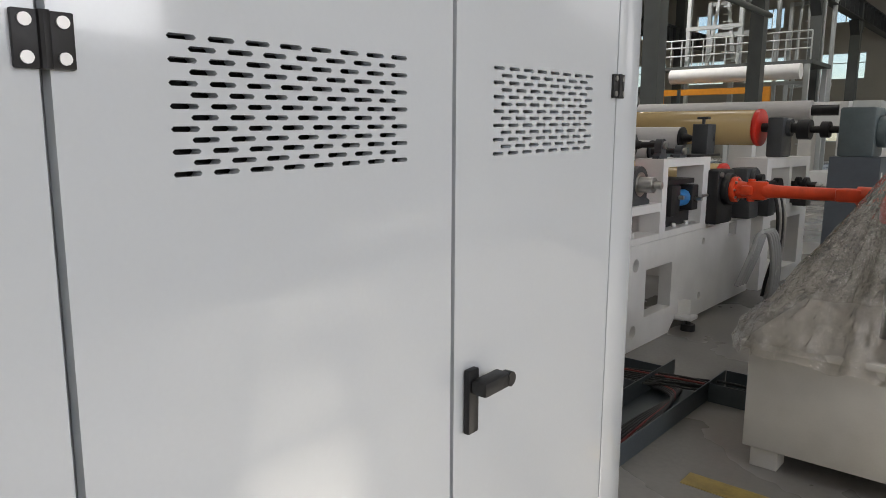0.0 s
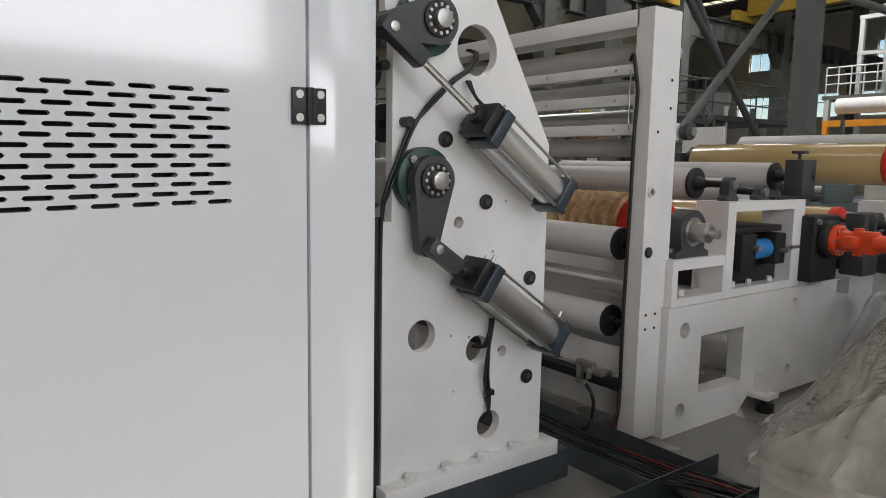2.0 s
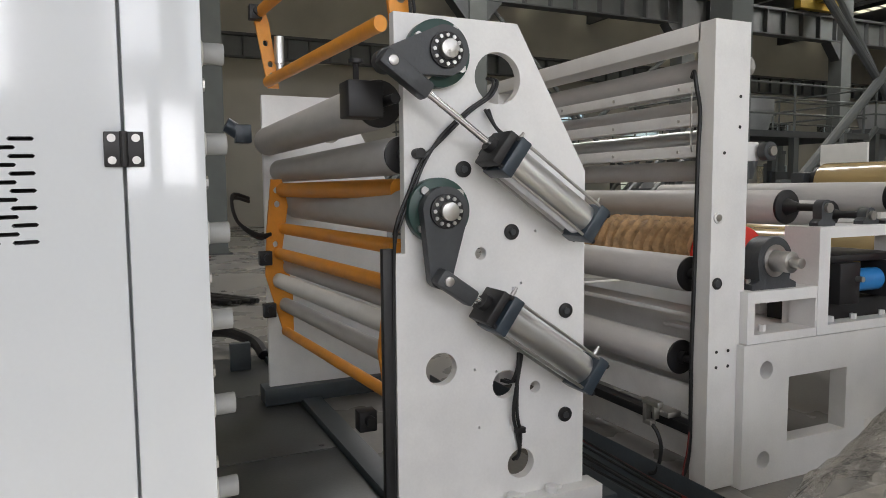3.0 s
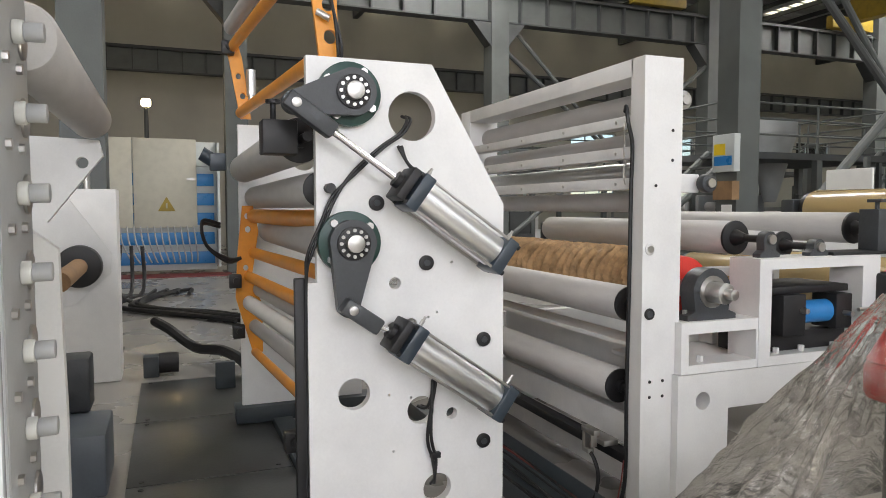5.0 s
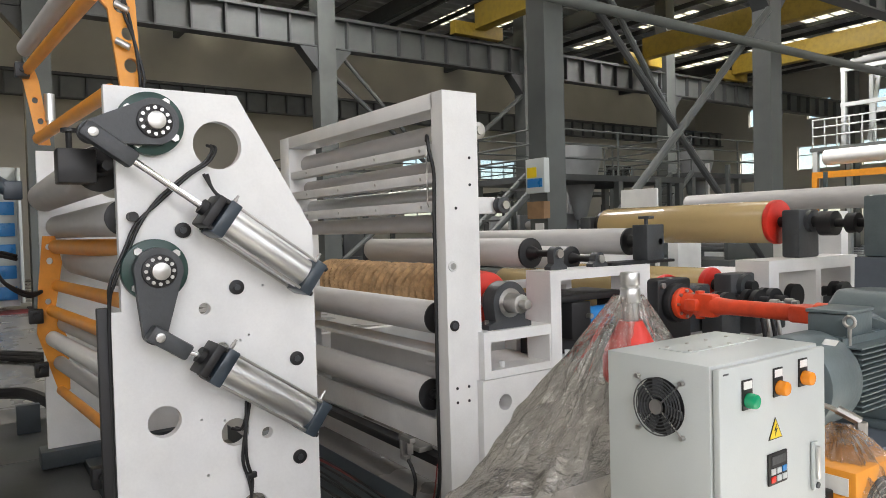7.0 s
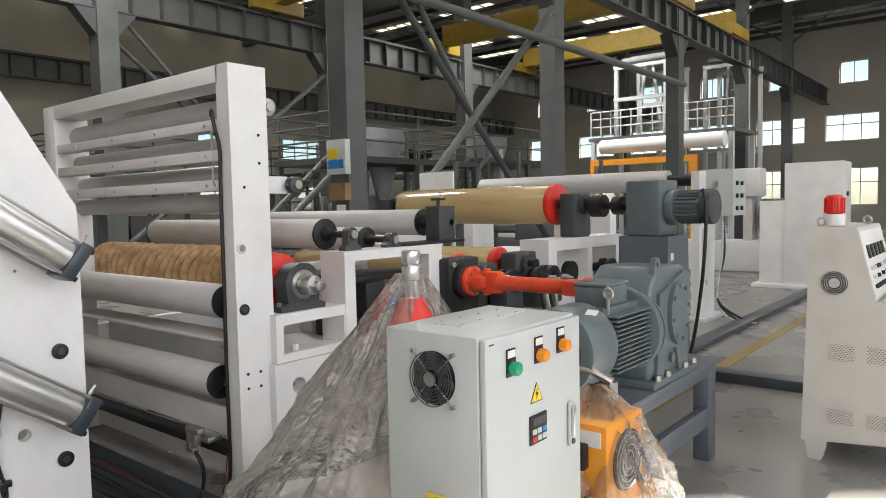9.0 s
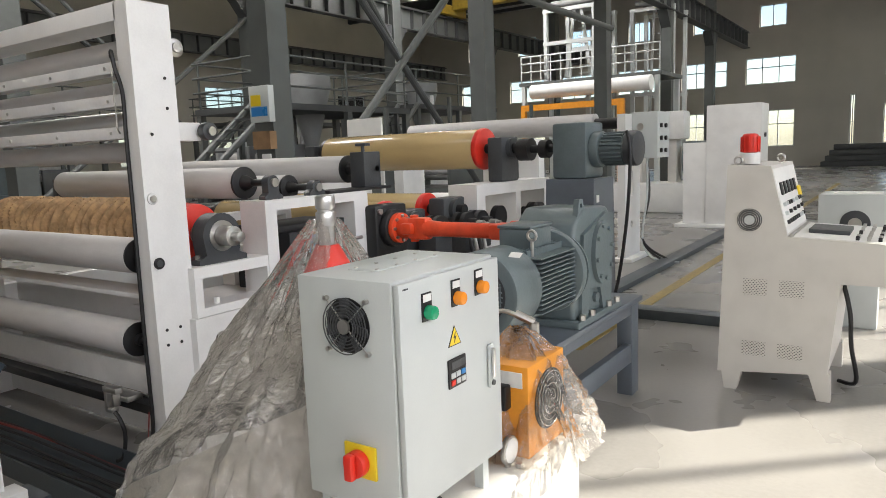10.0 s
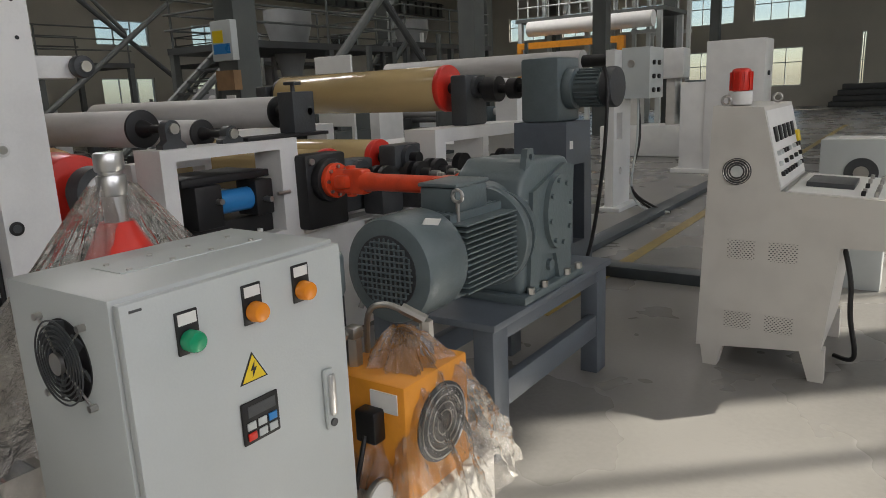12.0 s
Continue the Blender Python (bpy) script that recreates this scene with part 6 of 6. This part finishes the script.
# ---------------------------------------------------------------- further machines down the hall
site((0.277, -0.07, 0), (-2.15, 0, 0), (0.936, 1, 0.985))
lr = thing("long_roller_stand", "white roller stand with a long pale grey roller", "machine", (-2, 12.2, 0))
part("side_plate", Shape().plate(rect(11.9, 0.0, 12.5, 2.03), [rect(12.0, 0.9, 12.2, 1.25), circle(12.15, 0.5, 0.05)], "x", -2.1, -1.98), WHITE, lr)
part("foot", Shape().box(-2.15, 11.8, 0.0, -1.85, 12.6, 0.05, 0.004), WHITE, lr)
part("roller", Shape().cyl((-6.0, 12.2, 1.92), (-2.55, 12.2, 1.92), 0.15, 40), ROLLER, lr)
part("roller_end", Shape().cyl((-2.55, 12.2, 1.92), (-2.1, 12.2, 1.92), 0.08, 24), BLACK, lr)
part("far_plate", Shape().box(-6.2, 11.9, 0.0, -6.0, 12.5, 1.75), WHITE, lr)
cb = part("control_box", Shape().box(-1.98, 12.15, 1.42, -1.6, 12.7, 2.05, 0.006), PALE, lr, "pale control box with gauges and knobs")
part("gauge", Shape().cyl((-1.85, 12.14, 1.85), (-1.85, 12.15, 1.85), 0.05, 20), STEEL, cb)
for k in range(3):
    for j in range(2):
        part("knob", Shape().cyl((-1.6, 12.28 + 0.2 * j, 1.52 + 0.17 * k), (-1.57, 12.28 + 0.2 * j, 1.52 + 0.17 * k), 0.03, 12), BLACK, cb)
for k in range(3):
    cable("cable", [(-1.8, 12.3, 1.42), (-1.75, 12.15 + 0.05 * k, 0.9), (-1.8, 12.1, 0.3), (-1.6 + 0.1 * k, 12.0, 0.05), (-1.2, 11.9, 0.03)], 0.016, RUBBER if k else PALE, lr)
site((0.33, -0.2, 0), (-3.1, 0, 0), (0.911, 1, 0.985))
wf = thing("side_stand", "white box frame stand beside the long roller", "machine frame", (-2.6, 10.2, 0))
part("frame", Shape().plate(rect(9.6, 0.0, 10.6, 1.72), [rect(9.75, 0.9, 10.45, 1.55)], "x", -2.8, -2.5), WHITE, wf)
part("shelf", Shape().box(-4.3, 9.6, 1.0, -2.8, 10.6, 1.06), WHITE, wf)
site((0.272, 0.04, 0), scale=(1, 1, 0.985))
wc = thing("white_cabinet", "tall plain white steel cabinet standing in the aisle", "cabinet", (-1.6, 16.2, 0))
part("body", Shape().box(-1.95, 16.0, 0.0, -1.02, 16.7, 2.27, 0.01), WHITE, wc)
part("low_box", Shape().box(-2.38, 16.05, 0.0, -1.95, 16.65, 1.6, 0.01), WHITE, wc)
part("plinth", Shape().box(-2.5, 15.95, 0.0, -0.95, 16.8, 0.07, 0.004), WHITE, wc)
part("stop_button", Shape().cyl((-1.02, 16.3, 1.7), (-0.99, 16.3, 1.7), 0.04, 14), CHARCOAL, wc)
site((0.367, 0.06, 0), scale=(1, 1, 0.98))
ws = thing("slitter_head", "white slitting machine with red button and blue pipes", "machine", (-3.9, 19, 0))
part("arm", Shape().box(-4.6, 18.8, 1.7, -3.2, 19.3, 2.35, 0.05), WHITE, ws)
part("red_button", Shape().cyl((-4.35, 18.78, 2.05), (-4.35, 18.8, 2.05), 0.12, 24), RED, ws)
part("column", Shape().box(-4.5, 18.9, 0.0, -4.2, 19.3, 1.7, 0.02).box(-3.6, 18.9, 0.0, -3.4, 19.3, 1.7, 0.02), CREAM, ws)
part("base", Shape().box(-5.0, 18.6, 0.0, -3.1, 19.6, 0.7, 0.05), WHITE, ws)
part("drum", Shape().cyl((-3.3, 19.4, 1.2), (-2.4, 19.4, 1.2), 0.45, 28), MOTOR, ws)
site((0.83, 0, 0), (-10.5, 0, 0), (0.944, 1, 0.95))
gt = thing("film_gantry", "raised steel gantry with railings and white film roll", "gantry", (-10, 30, 0))
part("deck", Shape().box(-13.4, 29.2, 4.35, -7.1, 32.0, 4.5), HALL, gt)
for x in (-13.2, -10.2, -7.3):
    for y in (29.3, 31.9):
        part("leg", Shape().box(x - 0.09, y - 0.09, 0.0, x + 0.09, y + 0.09, 4.35), PALE, gt)
for k in range(14):
    x = -13.3 + 6.1 * k / 13
    part("rail_post", Shape().cyl((x, 29.25, 4.5), (x, 29.25, 5.6), 0.03, 8), PALE, gt)
for z in (4.95, 5.3, 5.6):
    part("hand_rail", Shape().cyl((-13.3, 29.25, z), (-7.2, 29.25, z), 0.03, 8), PALE, gt)
part("film_roll", Shape().cyl((-12.6, 28.9, 4.05), (-7.4, 28.9, 4.05), 0.3, 32), PAPER, gt, "long white film roll")
part("yellow_beam", Shape().box(-13.0, 28.6, 3.25, -8.4, 28.75, 3.5), ORANGE, gt, "orange yellow cross beam")
part("yellow_post", Shape().box(-8.7, 28.6, 0.0, -8.4, 28.75, 3.25), ORANGE, gt)
part("yellow_post", Shape().box(-13.0, 28.6, 0.0, -12.8, 28.75, 3.25), ORANGE, gt)


def tower(x, y, z0, z1, w):
    t = thing("film_tower", "white steel blown film tower with ladder", "tower", (x, y, z0), "film towers")
    for dx in (-w / 2, w / 2):
        for dy in (-w / 2, w / 2):
            part("upright", Shape().box(x + dx - 0.08, y + dy - 0.08, z0, x + dx + 0.08, y + dy + 0.08, z1), PALE, t)
    for z in (z1 - 0.15, (z0 + z1) / 2):
        part("ring_beam", Shape().box(x - w / 2 - 0.1, y - w / 2 - 0.1, z, x + w / 2 + 0.1, y - w / 2 + 0.05, z + 0.15), PALE, t)
        part("ring_beam", Shape().box(x - w / 2 - 0.1, y + w / 2, z, x + w / 2 + 0.1, y + w / 2 + 0.12, z + 0.15), PALE, t)
    part("nip_head", Shape().box(x - w * 0.35, y - 0.4, z1, x + w * 0.35, y + 0.4, z1 + 0.5, 0.03).cyl((x - w * 0.5, y - 0.5, z1 + 0.3), (x + w * 0.45, y - 0.5, z1 + 0.3), 0.14, 16), FAR_GREY, t)
    part("collapsing_frame", Shape().plate([(x - w * 0.30, z0 + 0.2), (x - w * 0.22, z0 + 0.2), (x - w * 0.05, z1), (x - w * 0.10, z1)], [], "y", y - 0.3, y - 0.22).plate([(x + w * 0.30, z0 + 0.2), (x + w * 0.22, z0 + 0.2), (x + w * 0.05, z1), (x + w * 0.10, z1)], [], "y", y - 0.3, y - 0.22), PALE, t)
    for k in range(8):
        z = z0 + 0.3 + (z1 - z0 - 0.5) * k / 8
        part("slat", Shape().box(x + w * 0.02, y - 0.34, z, x + w * (0.30 - 0.02 * k), y - 0.30, z + 0.06), PALE, t)
    return t


tower(-11.1, 30.6, 4.5, 7.5, 2.2)
tower(-8.6, 33.5, 0.0, 7.6, 1.8)
site((0, 0.1, 0), scale=(0.935, 1, 0.97))
# mid-distance platforms, stairs and machine frames
rnd = random.Random(11)
for px, py, pz, pw, pl in ((-12.5, 16.0, 2.9, 3.0, 5.0), (-23.0, 14.0, 3.0, 3.5, 6.0), (-14.0, 23.0, 3.2, 3.5, 5.0), (-24.0, 25.0, 3.2, 3.5, 7.0)):
    t = thing("work_platform", "dark steel work platform with railings", "platform", (px, py, 0), "work platforms")
    part("deck", Shape().box(px - pw / 2, py - pl / 2, pz - 0.15, px + pw / 2, py + pl / 2, pz), HALL_DARK, t)
    for sx in (-1, 1):
        for sy in (-1, 0, 1):
            x, y = px + sx * (pw / 2 - 0.1), py + sy * (pl / 2 - 0.1)
            part("leg", Shape().box(x - 0.08, y - 0.08, 0, x + 0.08, y + 0.08, pz - 0.15), HALL, t)
            part("rail_post", Shape().cyl((x, y, pz), (x, y, pz + 1.1), 0.03, 8), HALL, t)
        for z in (0.4, 0.75, 1.1):
            part("hand_rail", Shape().cyl((px + sx * (pw / 2 - 0.1), py - pl / 2, pz + z), (px + sx * (pw / 2 - 0.1), py + pl / 2, pz + z), 0.025, 8), HALL, t)
    for z in (0.4, 0.75, 1.1):
        part("hand_rail", Shape().cyl((px - pw / 2, py - pl / 2, pz + z), (px + pw / 2, py - pl / 2, pz + z), 0.025, 8), HALL, t)
    part("hopper", Shape().cyl((px, py, pz - 1.1), (px, py, pz + 0.6), 0.15, 20, r2=0.6).cyl((px, py, pz + 0.6), (px, py, pz + 0.9), 0.6, 20), FAR_GREY, t, "grey cone hopper")
    part("stringer", Shape().cyl((px + pw / 2, py - pl / 2, pz), (px + pw / 2, py - pl / 2 - 3.4, 0.1), 0.08, 8).cyl((px + pw / 2 - 0.8, py - pl / 2, pz), (px + pw / 2 - 0.8, py - pl / 2 - 3.4, 0.1), 0.08, 8), HALL, t)
    for k in range(12):
        f = (k + 0.5) / 12
        part("tread", Shape().box(px + pw / 2 - 0.8, py - pl / 2 - 3.4 * f - 0.12, pz * (1 - f) - 0.02, px + pw / 2, py - pl / 2 - 3.4 * f + 0.12, pz * (1 - f) + 0.02), HALL_DARK, t)
for k in range(26):
    x, y = rnd.uniform(-27, -9.5), rnd.uniform(7.5, 27)
    w, l, h = rnd.uniform(0.8, 2.2), rnd.uniform(0.8, 2.5), rnd.uniform(0.9, 2.0)
    m_ = rnd.choice((FAR_GREY, HALL_DARK, HALL, MOTOR, PALE, WHITE))
    t = thing("far_machine", "machine frame standing in the far bay", "machine", (x, y, 0), "machines in the far bay")
    part("base", Shape().box(x - w / 2, y - l / 2, 0, x + w / 2, y + l / 2, h * 0.5, 0.03), m_, t)
    for dx in (-0.4, 0.4):
        part("side_frame", Shape().box(x + dx * w - 0.06, y - l * 0.4, h * 0.5, x + dx * w + 0.06, y + l * 0.4, h, 0.02), m_, t)
    part("roller", Shape().cyl((x - w * 0.4, y - l * 0.2, h * 0.85), (x + w * 0.4, y - l * 0.2, h * 0.85), 0.12, 16), ROLLER, t)
    part("roller", Shape().cyl((x - w * 0.4, y + l * 0.2, h * 0.7), (x + w * 0.4, y + l * 0.2, h * 0.7), 0.1, 16), FAR_GREY, t)
    part("mast", Shape().box(x - 0.05, y + l * 0.4, h * 0.5, x + 0.05, y + l * 0.4 + 0.1, h + rnd.uniform(0.5, 2.0)), m_, t)
site((0.7, 0, 0))
wb = thing("stacked_stock", "dark stacked bar stock against the end wall", "stack", (-2, 46, 0))
for k in range(4):
    part("bar", Shape().box(-3.5 + 0.2 * k, 45.5, 0.3 * k, 3.0 - 0.1 * k, 46.8, 0.3 * k + 0.28, 0.03), HALL_DARK, wb)
